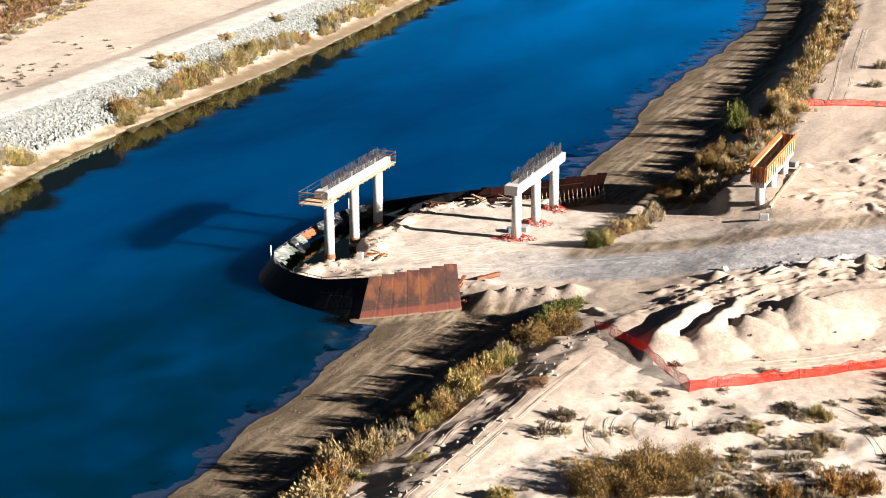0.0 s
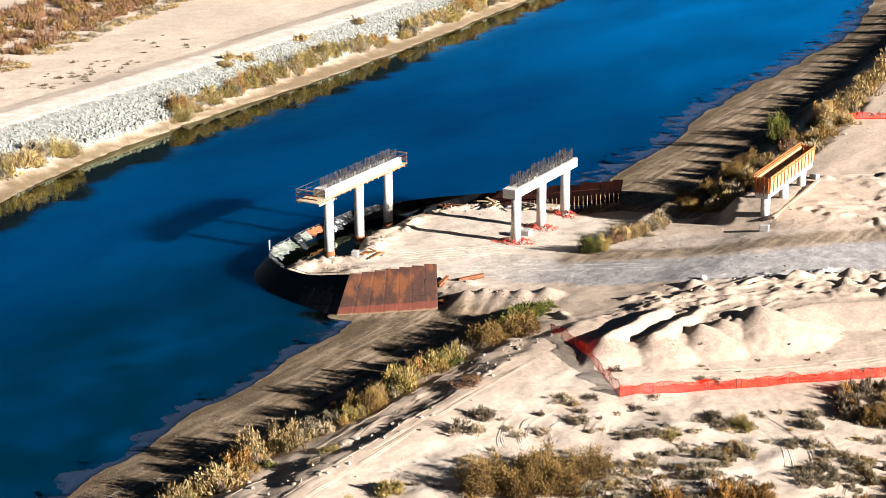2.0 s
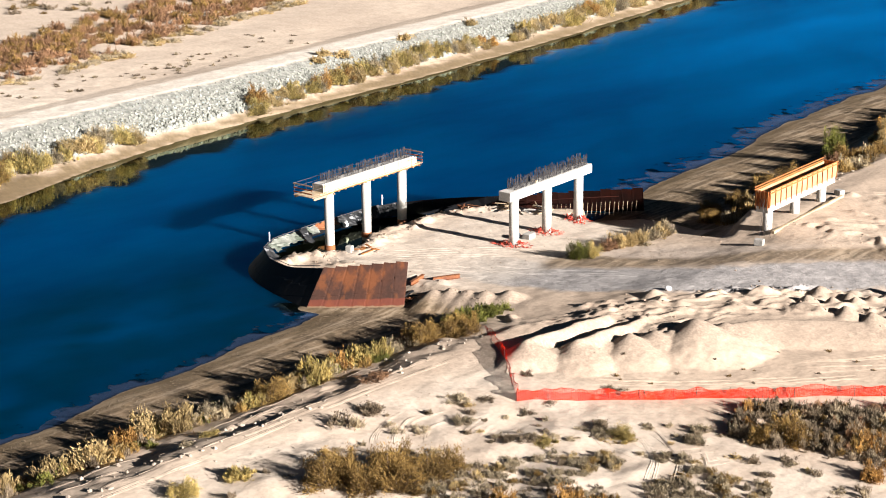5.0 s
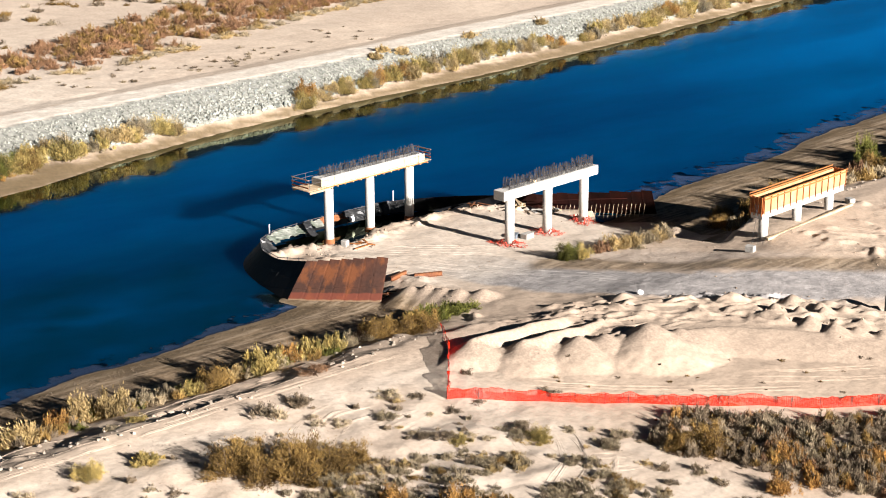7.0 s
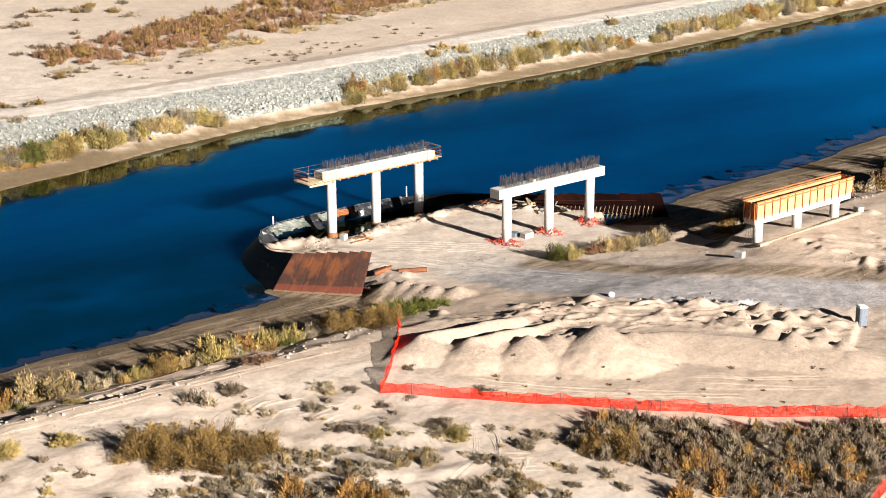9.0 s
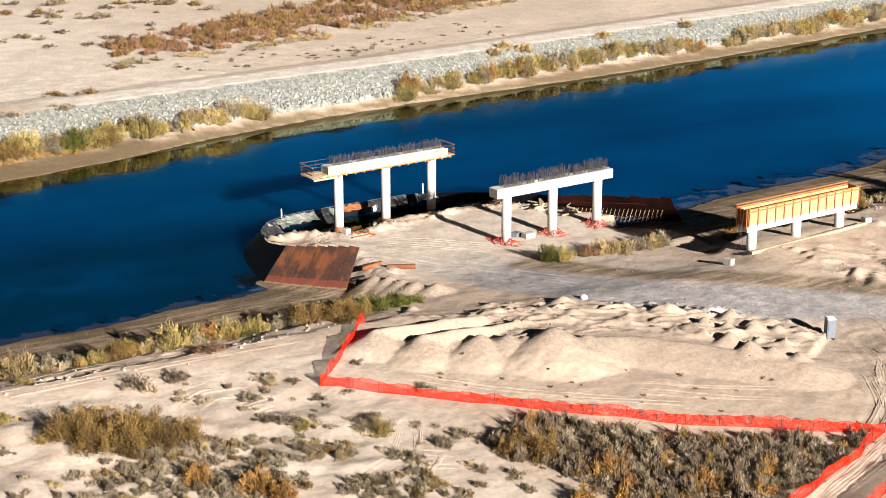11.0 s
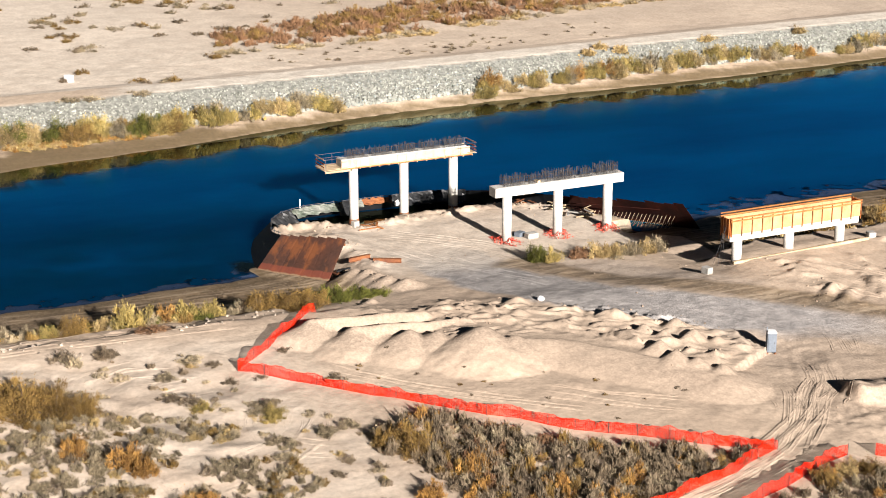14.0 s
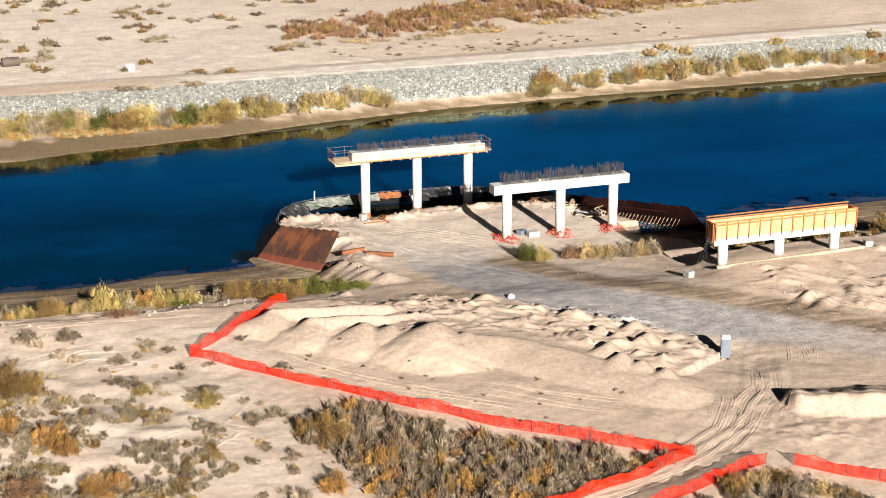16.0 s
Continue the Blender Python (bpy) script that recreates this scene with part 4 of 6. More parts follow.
for v in (-3.95, 14.75):
    for hh in (6.1, 6.5, 6.95):
        bm = bmesh.new()
        box(bm, (2.62, 0.05, 0.13), (-0.15, v, hh), bevel=0.008)
        part("toe_board", bm, END_WOOD if hh < 6.6 else PALE_WOOD, wet)
for u, hh in ((0.98, 5.62), (1.02, 5.76), (-0.98, 5.62)):
    bm = bmesh.new()
    box(bm, (0.06, 16.9, 0.12), (u, 5.9, hh), bevel=0.01)
    part("edge_board", bm, LUMBER if hh < 5.7 else PALE_WOOD, wet)
for v0, v1 in ((-0.9, 1.6), (2.0, 4.6), (5.0, 7.8), (8.2, 10.6), (11.0, 13.6)):
    rebar_group(wet, v0, v1, 6.62, 0.95, int((v1 - v0) * 9))

# land side bent: low columns, cap wrapped in orange plywood forms
abut = thing("bridge_abutment", pose(21.62, 15.4, 0, 0, 0, TURN), "low concrete bridge abutment with orange plywood forms on its cap", "bridge abutment", "unfinished bridge bents")
for v in (0, 6.22, 12.5):
    column(abut, v, 1.6, 4.85, 0.5)
cap_beam(abut, -1.35, 14.3, 4.78, 5.72, 1.4)
for side, top in ((1, 7.08), (-1, 7.0)):
    for k in range(13):
        bm = bmesh.new()
        box(bm, (0.05, 1.19, top - 5.5), (side * 0.76, -0.72 + 1.205 * k, (top + 5.5) / 2), bevel=0.006)
        panel = part("form_panel", bm, PLYWOOD, abut, "orange plywood form panel")
        bm = bmesh.new()
        box(bm, (0.09, 0.07, top - 5.3), (side * 0.84, -1.28 + 1.205 * k, (top + 5.3) / 2), bevel=0.008)
        part("stud", bm, LUMBER, panel)
    for hh in (7.0, 7.28):
        bm = bmesh.new()
        box(bm, (0.1, 15.9, 0.12), (side * 0.9 - 0.04, 6.5, hh + (0.05 if side < 0 else -0.1)), bevel=0.01)
        part("waler", bm, LUMBER, abut)
for v in (-1.42, 14.4):
    for k in range(5):
        bm = bmesh.new()
        box(bm, (0.3, 0.06, 1.7), (-0.68 + 0.34 * k, v, 6.25), bevel=0.008)
        part("end_board", bm, END_WOOD, abut, "reddish timber end form")
    for k in range(4):
        bm = bmesh.new()
        box(bm, (0.1, 0.1, 2.0), (-0.66 + 0.44 * k, v - 0.09 * (1 if v < 0 else -1), 6.15), bevel=0.01)
        part("stud", bm, LUMBER, abut)
for k in range(3):
    bm = bmesh.new()
    rod(bm, (0.9 + 0.5 * k, -3.4 + 0.25 * k, 2.8), (0.3 - 0.2 * k, -1.55, 6.3), 0.014)
    part("brace_rod", bm, REBAR, abut)


# ---- sheet pile cofferdam ----
def ring_points(step):
    pts = np.array(RIM)
    d = np.r_[0, np.cumsum(np.hypot(*np.diff(pts[:, :2], axis=0).T))]
    s = np.arange(step / 2, d[-1], step)
    return [tuple(float(np.interp(v, d, pts[:, k])) for k in range(4)) for v in s], s, d


LINER = material("black_liner", (0.006, 0.0065, 0.008), (0.011, 0.011, 0.012), 0.8, 0.55, 0.5, fine=3, spec=0.18)
# Red rust, with the upstream arm's shade mixed into its base colour.
SHEET_SHADED = material("shaded_sheet_pile", (0.042, 0.011, 0.007), (0.022, 0.009, 0.007), 0.5, 0.85, 0.3, vary=0.2, spec=0.08)
dam = thing("cofferdam", pose(-9, -2, 0), "rusty red-brown steel sheet pile cofferdam leaning outwards round the pier", "cofferdam")


def ring_at(s):
    """Place on the rim, outward way and lean, rounded at the bends but for the sharp corner of the lit arm."""
    pts = np.array(RIM)
    corner = ring_d[1]
    wide = min(1.6, abs(s - corner), s, ring_d[-1] - s)
    ss = s + np.linspace(-wide, wide, 9)
    p = np.array([np.interp(ss, ring_d, pts[:, k]).mean() for k in range(4)])
    q0 = np.array([np.interp(max(s - 2.2, 0), ring_d, pts[:, k]) for k in range(2)])
    q1 = np.array([np.interp(min(s + 2.2, ring_d[-1]), ring_d, pts[:, k]) for k in range(2)])
    t = (q1 - q0) / np.linalg.norm(q1 - q0)
    out = np.array([t[1], -t[0]])
    if out @ (p[:2] - (-6, -2)) < 0:
        out = -out
    bend = np.array((0.15, -0.99))
    if s <= corner:
        out = np.array((0.59, -0.81)) + (bend - (0.59, -0.81)) * (s / corner) ** 2
    elif s < corner + 5:
        out = bend + (out - bend) * (s - corner) / 5
    return p, out / np.linalg.norm(out)


_, _, ring_d = ring_points(1.2)
BASE_LINE = ([0, 8.4, 13, 200], [-0.72, -1.4, -2.2, -2.2])
lit = 7
edges = np.r_[np.linspace(0, ring_d[1], lit + 1), np.linspace(ring_d[1], ring_d[-1], round((ring_d[-1] - ring_d[1]) / 1.2) + 1)[1:]]
for k in range(len(edges) - 1):
    verts, marks = [], []
    step = 0.12 * math.sin(k * 2.3) if k > lit else 0.0
    mid_z = ring_at((edges[k] + edges[k + 1]) / 2)[0][2] + step
    lined = lit <= k and edges[k] < ring_d[10] + 1
    profile = [(0.0, 0.0), (0.05, 0.0), (0.1, 0.012), (0.9, 0.012), (0.95, 0.0), (0.998, 0.0)]
    # every sheet is welded up from three plates: a lap stands out a little at each seam
    laps = [(0.0, 0.0), (1.2 + 0.25 * math.sin(k), 0.0), (1.23 + 0.25 * math.sin(k), 0.03), (2.35, 0.03), (2.38, 0.0)]
    levels = [(mid_z - d, lap) for d, lap in laps] + [(-3.4, 0.0)]
    rows = len(levels)
    for face in (0.0, -0.03):
        for f, bulge in profile:
            s = edges[k] + (edges[k + 1] - edges[k]) * f
            p, out = ring_at(s)
            for z, lap in levels:
                z = z + (p[2] - mid_z if lined and z > -3 else 0.0)
                off = out * ((p[2] - z) * p[3] + bulge * (0.3 if lined else 1.0) + face + (lap if face == 0.0 else 0.0))
                verts.append((p[0] + off[0] + 9, p[1] + off[1] + 2, z))
                marks.append(z - float(np.interp(s, *BASE_LINE)))
    faces, back = [], 6 * rows
    for j in range(5):
        a = rows * j
        faces.append((a, a + rows, a + rows + back, a + back))
        for i in range(rows - 1):
            c = a + i
            faces += [(c, c + 1, c + rows + 1, c + rows), (c + back, c + back + rows, c + back + rows + 1, c + back + 1)]
    for a in (0, 5 * rows):
        faces += [(a + i, a + i + back, a + i + back + 1, a + i + 1) for i in range(rows - 1)]
    me = mesh_from("sheet", verts, faces, LINER if lined else SHEET_SHADED if edges[k] > ring_d[10] else SHEET)
    put_attr(me, "mark", marks)
    sheet = new("sheet", me)
    sheet.parent = dam
    if lined:
        tagged(sheet, "sheet pile behind black plastic lining")


def ring_run(s0, s1, inset, drop):
    pts = np.array(RIM)
    out = []
    for s in np.arange(s0, s1 + 0.01, (s1 - s0) / max(2, int((s1 - s0) / 1.2))):
        p = np.array([np.interp(s, ring_d, pts[:, k]) for k in range(4)])
        q = np.array([np.interp(s + 0.1, ring_d, pts[:, k]) for k in range(4)])
        t = (q - p)[:2] / np.linalg.norm((q - p)[:2])
        inward = np.array([t[1], -t[0]])
        if inward @ (np.array([-6, -2]) - p[:2]) < 0:
            inward = -inward
        out.append((*(p[:2] + inward * inset), p[2] - drop))
    return out


# walers along the inner face
for s0, s1, inset, drop in ((0.5, 8.5, 0.45, 0.8), (ring_d[10], ring_d[-1] - 0.3, 0.3, 0.75)):
    run = ring_run(s0, s1, inset, drop)[::3]
    for a, b in zip(run, run[1:]):
        bm = bmesh.new()
        rod(bm, a, b, 0.13 if s0 < 5 else 0.05, 4)
        bm.transform(Matrix.Translation((9, 2, 0)))
        part("waler", bm, SHEET_SHADED if s0 > 5 else BEAM_RUST, dam)
# thin ribs that hang from the wale on the upstream arm
for s in np.arange(ring_d[10] + 3, ring_d[-1] - 0.4, 0.5):
    top, low = ring_run(s, s + 0.05, 0.75, 1.25)[0], ring_run(s, s + 0.05, 1.9, 2.45)[0]
    bm = bmesh.new()
    rod(bm, top, low, 0.018, 5)
    rod(bm, (top[0], top[1], top[2] - 0.8), low, 0.013, 5)
    bm.transform(Matrix.Translation((9, 2, 0)))
    part("rib", bm, PALE_WOOD, dam, "pale thin strut")
# posts and line on the rim
for s in np.arange(10, 44, 2.0):
    p = ring_run(s, s + 0.05, 0.1, 0)[0]
    bm = bmesh.new()
    rod(bm, (p[0], p[1], p[2] - 0.3), (p[0], p[1], p[2] + 0.35), 0.03, 5)
    bm.transform(Matrix.Translation((9, 2, 0)))
    part("rim_post", bm, RAIL, dam)
bm = bmesh.new()
run = ring_run(9, 44, 0.1, -0.22)
for a, b in zip(run, run[1:]):
    rod(bm, a, b, 0.035, 5)
bm.transform(Matrix.Translation((9, 2, 0)))
part("rim_line", bm, RAIL, dam, "pale line along the rim")


def drape(name, s0, s1, top, low, inset, mat, label, seed):
    """Sheeting that hangs from the rim down the inner face in folds."""
    r = np.random.default_rng(seed)
    n, k = int((s1 - s0) / 0.35), 7
    verts, faces = [], []
    for i in range(n + 1):
        s = s0 + (s1 - s0) * i / n
        for j in range(k):
            u = j / (k - 1)
            fold = 0.16 * math.sin(i * 1.7 + 3 * u) + r.normal(0, 0.07)
            x, y, z = ring_run(s, s + 0.05, 0.12 + inset * u ** 1.3 + fold * (u > 0), 0)[0]
            verts.append((x, y, z + top - (top + low) * u + r.normal(0, 0.05)))
    for i in range(n):
        for j in range(k - 1):
            a = i * k + j
            faces.append((a, a + 1, a + k + 1, a + k))
    me = mesh_from(name, verts, faces, mat)
    ob = new(name, me)
    sol = ob.modifiers.new("thickness", "SOLIDIFY")
    sol.thickness = 0.03
    return tagged(ob, label, "tarpaulin")


for x, y in ((-19.6, -17.1), (-21.3, 1.8)):
    bm = bmesh.new()
    rod(bm, (x + 9, y + 2, -0.2), (x + 9, y + 2, 1.25), 0.07, 8)
    part("marker_post", bm, WHITE_PLASTIC, dam, "white marker post on the rim")
drape("tarpaulin", 23.8, 30.5, 0.1, 0.6, 1.2, TARP, "crumpled pale plastic sheeting hung inside the cofferdam", 3)
drape("tarpaulin", 32.0, 33.6, 0.06, 0.5, 1.0, TARP, "torn pale sheeting hung inside the cofferdam rim", 4)
drape("tarpaulin", 33.5, 37.2, 0.1, 0.45, 0.5, BEAM_RUST, "rust-stained sheeting hung inside the cofferdam rim", 8)
drape("tarpaulin", 30.2, 32.2, 0.14, 1.2, 1.3, BLACK_SHEET, "black plastic sheeting hung over the cofferdam rim", 5)
drape("tarpaulin", 18.5, 23.9, 0.1, 1.6, 1.7, BLACK_SHEET, "black plastic sheeting lining the cofferdam nose", 6)
drape("tarpaulin", 37.0, 46.5, 0.2, 1.0, 0.9, BLACK_SHEET, "black plastic sheeting bunched along the cofferdam rim", 7)


# ---- safety fences ----
def net_bay(q, p, s0, high, seed):
    """One bay of slack plastic safety net from post q to post p; s0 is its distance along the fence."""
    d = p - q
    long = math.hypot(d.x, d.y)
    side = Vector((-d.y, d.x, 0)) / long
    nu, nv = max(4, round(long / 0.14)), 20
    uu, vv = np.meshgrid(np.linspace(0, 1, nu + 1), np.linspace(0, 1, nv + 1), indexing="ij")
    ss = s0 + uu * long
    tall = high * (0.97 + 0.34 * fbm(ss / 1.1, 0 * ss + seed, 17, 3) + 0.1 * (2 * np.abs(uu - 0.5)) ** 2)
    lean = 0.3 * vv * fbm(ss / 3.1, 0 * ss, 18 + seed, 2) + 0.4 * vv * fbm(ss / 0.5, vv * 1.3, 19 + seed, 2) * (1 - (2 * uu - 1) ** 4)
    pts = np.stack([q.x + d.x * uu + side.x * lean, q.y + d.y * uu + side.y * lean, q.z + d.z * uu + 0.04 + tall * vv], -1)
    verts, faces = [], []

    def strip(a, b, w):
        k = len(verts)
        for c in (a, b):
            verts.extend(((c - w).tolist(), (c + w).tolist()))
        faces.append((k, k + 2, k + 3, k + 1))
    up = np.array((0, 0, 1.0))
    flat = np.array((d.x, d.y, 0)) / long
    for j in range(nv + 1):
        for i in range(nu):
            strip(pts[i, j], pts[i + 1, j], up * (0.022 if j in (0, nv) else 0.0105))
    for i in range(nu + 1):
        for j in range(nv):
            strip(pts[i, j], pts[i, j + 1], flat * 0.01)
    return verts, faces


POST_BM = bmesh.new()
rod(POST_BM, (0, 0, -0.3), (0, 0, 0.92), 0.022, 5)
POST_ME = bpy.data.meshes.new("fence_post")
POST_BM.to_mesh(POST_ME)
POST_BM.free()
POST_ME.materials.append(REBAR)


def net_fence(pts, high, label, seed):
    r = np.random.default_rng(seed)
    x0, y0 = pts[0]
    ob = thing("safety_fence", pose(x0, y0, ground_z(x0, y0)), label, "fence", "construction safety fences")
    inv = ob.matrix_basis.inverted()
    places = []
    for (ax, ay), (bx, by) in zip(pts, pts[1:]):
        n = max(1, round(math.hypot(bx - ax, by - ay) / 2.4))
        places += [(ax + (bx - ax) * k / n, ay + (by - ay) * k / n) for k in range(n)]
    places.append(pts[-1])
    tops = [Vector((x + r.normal(0, 0.12), y + r.normal(0, 0.12), ground_z(x, y))) for x, y in places]
    run = 0.0
    for k, p in enumerate(tops):
        post = new("fence_post", POST_ME)
        post.parent = ob
        post.matrix_basis = inv @ Matrix.Translation(p) @ pose(0, 0, 0, float(r.normal(0, 4)), float(r.normal(0, 4)), 0)
        if k:
            verts, faces = net_bay(tops[k - 1], p, run, high, seed)
            run += math.hypot(p.x - tops[k - 1].x, p.y - tops[k - 1].y)
            net = new("net", mesh_from("net", verts, faces, NET))
            net.parent = ob
            net.matrix_basis = inv
    return ob


net_fence([(20.2, -27.4), (26.5, -32.3), (32.6, -37.8), (39.4, -30.8), (46.2, -23.6), (53, -16.4), (58.6, -8.6), (61.4, -4.0)], 0.82,
          "bright orange plastic safety net fence across the sand", 1)
net_fence([(61.4, -4.0), (66.6, -15.8), (71.0, -26.0)], 0.85, "bright orange plastic safety net fence beside the haul track", 2)
net_fence([(71.5, -16.0), (68.3, -9.0), (65.0, -2.2), (64.2, 0.6)], 0.85, "slack orange safety net fence beside the haul track", 3)
net_fence([(64.8, 2.6), (67.0, 5.4), (70.5, 9.5)], 0.85, "orange safety net fence at the track mouth", 4)
net_fence([(11.6, 63.6), (16, 65.6), (23, 68.4), (34, 73)], 0.8, "red safety net fence across the river bank", 5)


NET_FADED = material("faded_orange_net", (0.62, 0.1, 0.06), (0.48, 0.05, 0.03), 1.5, 0.7, 0.0)


def skirt(x, y, seed):
    """Safety net that has slumped into a ragged heap round a column foot."""
    r = np.random.default_rng(seed)
    n, k = 84, 10
    verts, faces = [], []
    for i in range(n):
        a = 6.283 * i / n
        wide = 1 + 0.35 * math.sin(2 * a + seed) + 0.2 * math.sin(5 * a + 2 * seed)
        for j in range(k):
            rad = 0.58 + 0.13 * j * wide + r.normal(0, 0.03)
            z = max(0.03, 0.55 * (1 - j / k) ** 1.6 * (0.6 + 0.5 * math.sin(3 * a + seed)) + r.normal(0.04, 0.05))
            verts.append((x + rad * math.cos(a) * 1.15, y + rad * math.sin(a), z))
    verts = np.array(verts)
    verts[:, 2] += height(verts[:, 0], verts[:, 1])
    verts = verts.tolist()
    for i in range(n):
        for j in range(k - 1):
            if r.random() < 0.42 * (1.25 - j / k):
                a, b = i * k + j, (i + 1) % n * k + j
                faces.append((a, b, b + 1, a + 1))
    return tagged(new("slumped_net", mesh_from("slumped_net", verts, faces, NET_FADED)), "crumpled orange safety net round a concrete column foot", "safety net", "nets round the columns")


skirt(0.06, 0.0, 1)
skirt(-0.49, 6.17, 2)
skirt(-1.03, 12.4, 3)


# ---- site clutter ----
def toilet(x, y, turn):
    z = ground_z(x, y)
    ob = thing("portable_toilet", pose(x, y, z, 0, 0, turn), "white and grey portable toilet cabin on the sand", "portable toilet")
    bm = bmesh.new()
    box(bm, (0.8, 0.8, 1.7), (0, 0, 0.97), bevel=0.04)
    part("cabin", bm, GREY_PLASTIC, ob, "light grey plastic cabin")
    bm = bmesh.new()
    box(bm, (0.84, 0.84, 0.2), (0, 0, 1.88), bevel=0.08)
    part("roof", bm, WHITE_PLASTIC, ob, "domed white roof")
    bm = bmesh.new()
    box(bm, (0.04, 0.6, 1.65), (0.41, 0, 1.0), bevel=0.012)
    door = part("door", bm, GREY_PLASTIC, ob)
    bm = bmesh.new()
    box(bm, (0.05, 0.05, 0.16), (0.445, 0.24, 1.0), bevel=0.01)
    part("latch", bm, RAIL, door)
    bm = bmesh.new()
    rod(bm, (-0.33, -0.33, 1.8), (-0.33, -0.33, 2.2), 0.05)
    part("vent_pipe", bm, GREY_PLASTIC, ob)
    for v in (-0.45, 0.45):
        bm = bmesh.new()
        box(bm, (0.95, 0.14, 0.12), (0, v * 0.75, 0.06), bevel=0.01)
        part("skid", bm, BEAM_RUST, ob)


toilet(43.6, 6.2, -20)


def beam(x, y, z, length, turn, label):
    bm = bmesh.new()
    for zz in (0.0, 0.38):
        box(bm, (length, 0.36, 0.05), (0, 0, zz), bevel=0.01)
    box(bm, (length, 0.05, 0.36), (0, 0, 0.19))
    ob = part("steel_beam", bm, BEAM_RUST, None)
    ob.matrix_basis = pose(x, y, z, 0, 0, turn)
    return tagged(ob, label, "steel beam", "beams by the cofferdam")


beam(3.9, -14.8, ground_z(3.9, -14.8) + 0.03, 2.9, 66, "rusty steel beam lying on the sand platform")
beam(2.2, -17.2, ground_z(2.2, -17.2) + 0.03, 2.6, 105, "short rusty steel beam beside the sheet piles")


def block(x, y, size, turn, mat, name, label, category):
    bm = bmesh.new()
    box(bm, size, (0, 0, size[2] / 2), bevel=min(size) * 0.08)
    ob = part(name, bm, mat, None)
    ob.matrix_basis = pose(x, y, ground_z(x, y) - 0.03, 0, 0, turn)
    return tagged(ob, label, category)


block(-11.4, -13.2, (0.7, 0.7, 0.75), 20, CONCRETE_RAW, "concrete_block", "small pale concrete block at the platform edge", "concrete block")
block(23.4, 11.2, (0.95, 0.7, 0.7), 15, CONCRETE_RAW, "concrete_block", "grey concrete anchor block below the abutment", "concrete block")
block(20.6, 31.6, (0.9, 0.8, 0.6), -10, CONCRETE_RAW, "concrete_block", "grey concrete block beside the abutment", "concrete block")
block(-87.6, -31.6, (1.2, 0.95, 1.0), 25, WHITE_PLASTIC, "storage_box", "white storage box on the far sand", "box")


block(-0.4, 3.1, (0.9, 1.3, 0.6), 8, CONCRETE_RAW, "crate", "pale crate standing between the pier columns", "crate")
block(-1.5, 2.2, (0.8, 1.0, 0.5), 30, GREY_PLASTIC, "crate", "grey crate standing between the pier columns", "crate")


def heap_bag(x, y):
    bm = bmesh.new()
    bmesh.ops.create_icosphere(bm, subdivisions=3, radius=0.34)
    for v in bm.verts:
        n = noise.noise(v.co * 2.2)
        v.co *= 1 + 0.34 * n
        v.co.z = max(v.co.z, -0.36) * (0.62 + 0.2 * noise.noise(v.co * 3.1))
    ob = part("bulk_bag", bm, WHITE_PLASTIC, None, smooth_faces=True)
    ob.matrix_basis = pose(x, y, ground_z(x, y) + 0.17)
    tagged(ob, "lumpy white bulk bag beside the gravel road", "bulk bag")


heap_bag(25.2, -7.2)


def net_float(x, y, z):
    float_ = thing("float", pose(x, y, z, 0, 20, 40), "round white plastic float just inside the cofferdam rim", "float")
    bm = bmesh.new()
    bmesh.ops.create_uvsphere(bm, u_segments=20, v_segments=12, radius=0.34, matrix=Matrix.Diagonal((1, 1, 0.94, 1)))
    part("ball", bm, WHITE_PLASTIC, float_, smooth_faces=True)
    bm = bmesh.new()
    rod(bm, (0, 0, 0.3), (0, 0, 0.44), 0.07, 12)
    part("neck", bm, WHITE_PLASTIC, float_)


# Shifted towards the camera so that it shows clear of the sheeting.
net_float(-20.0, -5.35, -0.5)


DARK_PIPE = material("dark_brown_pipe", (0.1, 0.075, 0.058), (0.06, 0.046, 0.038), 1.5, 0.8, 0.2)


def pipe(x, y, length, r, turn):
    bm = bmesh.new()
    rod(bm, (-length / 2, 0, r), (length / 2, 0, r), r, 20)
    ends = [f for f in bm.faces if abs(f.normal.x) > 0.9]
    made = bmesh.ops.inset_individual(bm, faces=ends, thickness=r * 0.14)
    for f in ends:
        bmesh.ops.translate(bm, verts=f.verts, vec=-f.normal * 0.5)
    ob = part("culvert_pipe", bm, DARK_PIPE, None)
    ob.matrix_basis = pose(x, y, ground_z(x, y) - 0.05, 0, 0, turn)
    tagged(ob, "weathered brown culvert pipe on the far sand", "pipe")


pipe(-95.2, -48.6, 2.6, 0.7, 100)


def lumber_pile(x, y, n, seed, spread, label, mats):
    r = np.random.default_rng(seed)
    z = ground_z(x, y)
    ob = thing("lumber_pile", pose(x, y, z), label, "lumber pile", "loose timber piles")
    for k in range(n):
        bm = bmesh.new()
        box(bm, (r.uniform(1.2, 2.8), r.uniform(0.12, 0.3), r.uniform(0.05, 0.12)), bevel=0.01)
        p = part("board", bm, mats[k % len(mats)], ob)
        p.matrix_basis = pose(*(r.normal(0, spread, 2)), 0.08 + 0.09 * k * 0.6, r.normal(0, 3), r.normal(0, 4), r.uniform(0, 180))


lumber_pile(-9.2, 10.4, 8, 1, 0.7, "jumbled pale boards by the sheet piles", [PALE_WOOD])
lumber_pile(-5.5, 12.0, 9, 2, 0.9, "jumbled weathered boards by the sheet piles", [PALE_WOOD, CONCRETE_RAW])
lumber_pile(-2.6, 13.8, 7, 3, 0.7, "pale boards leaning near the sheet piles", [PALE_WOOD, CONCRETE_RAW])
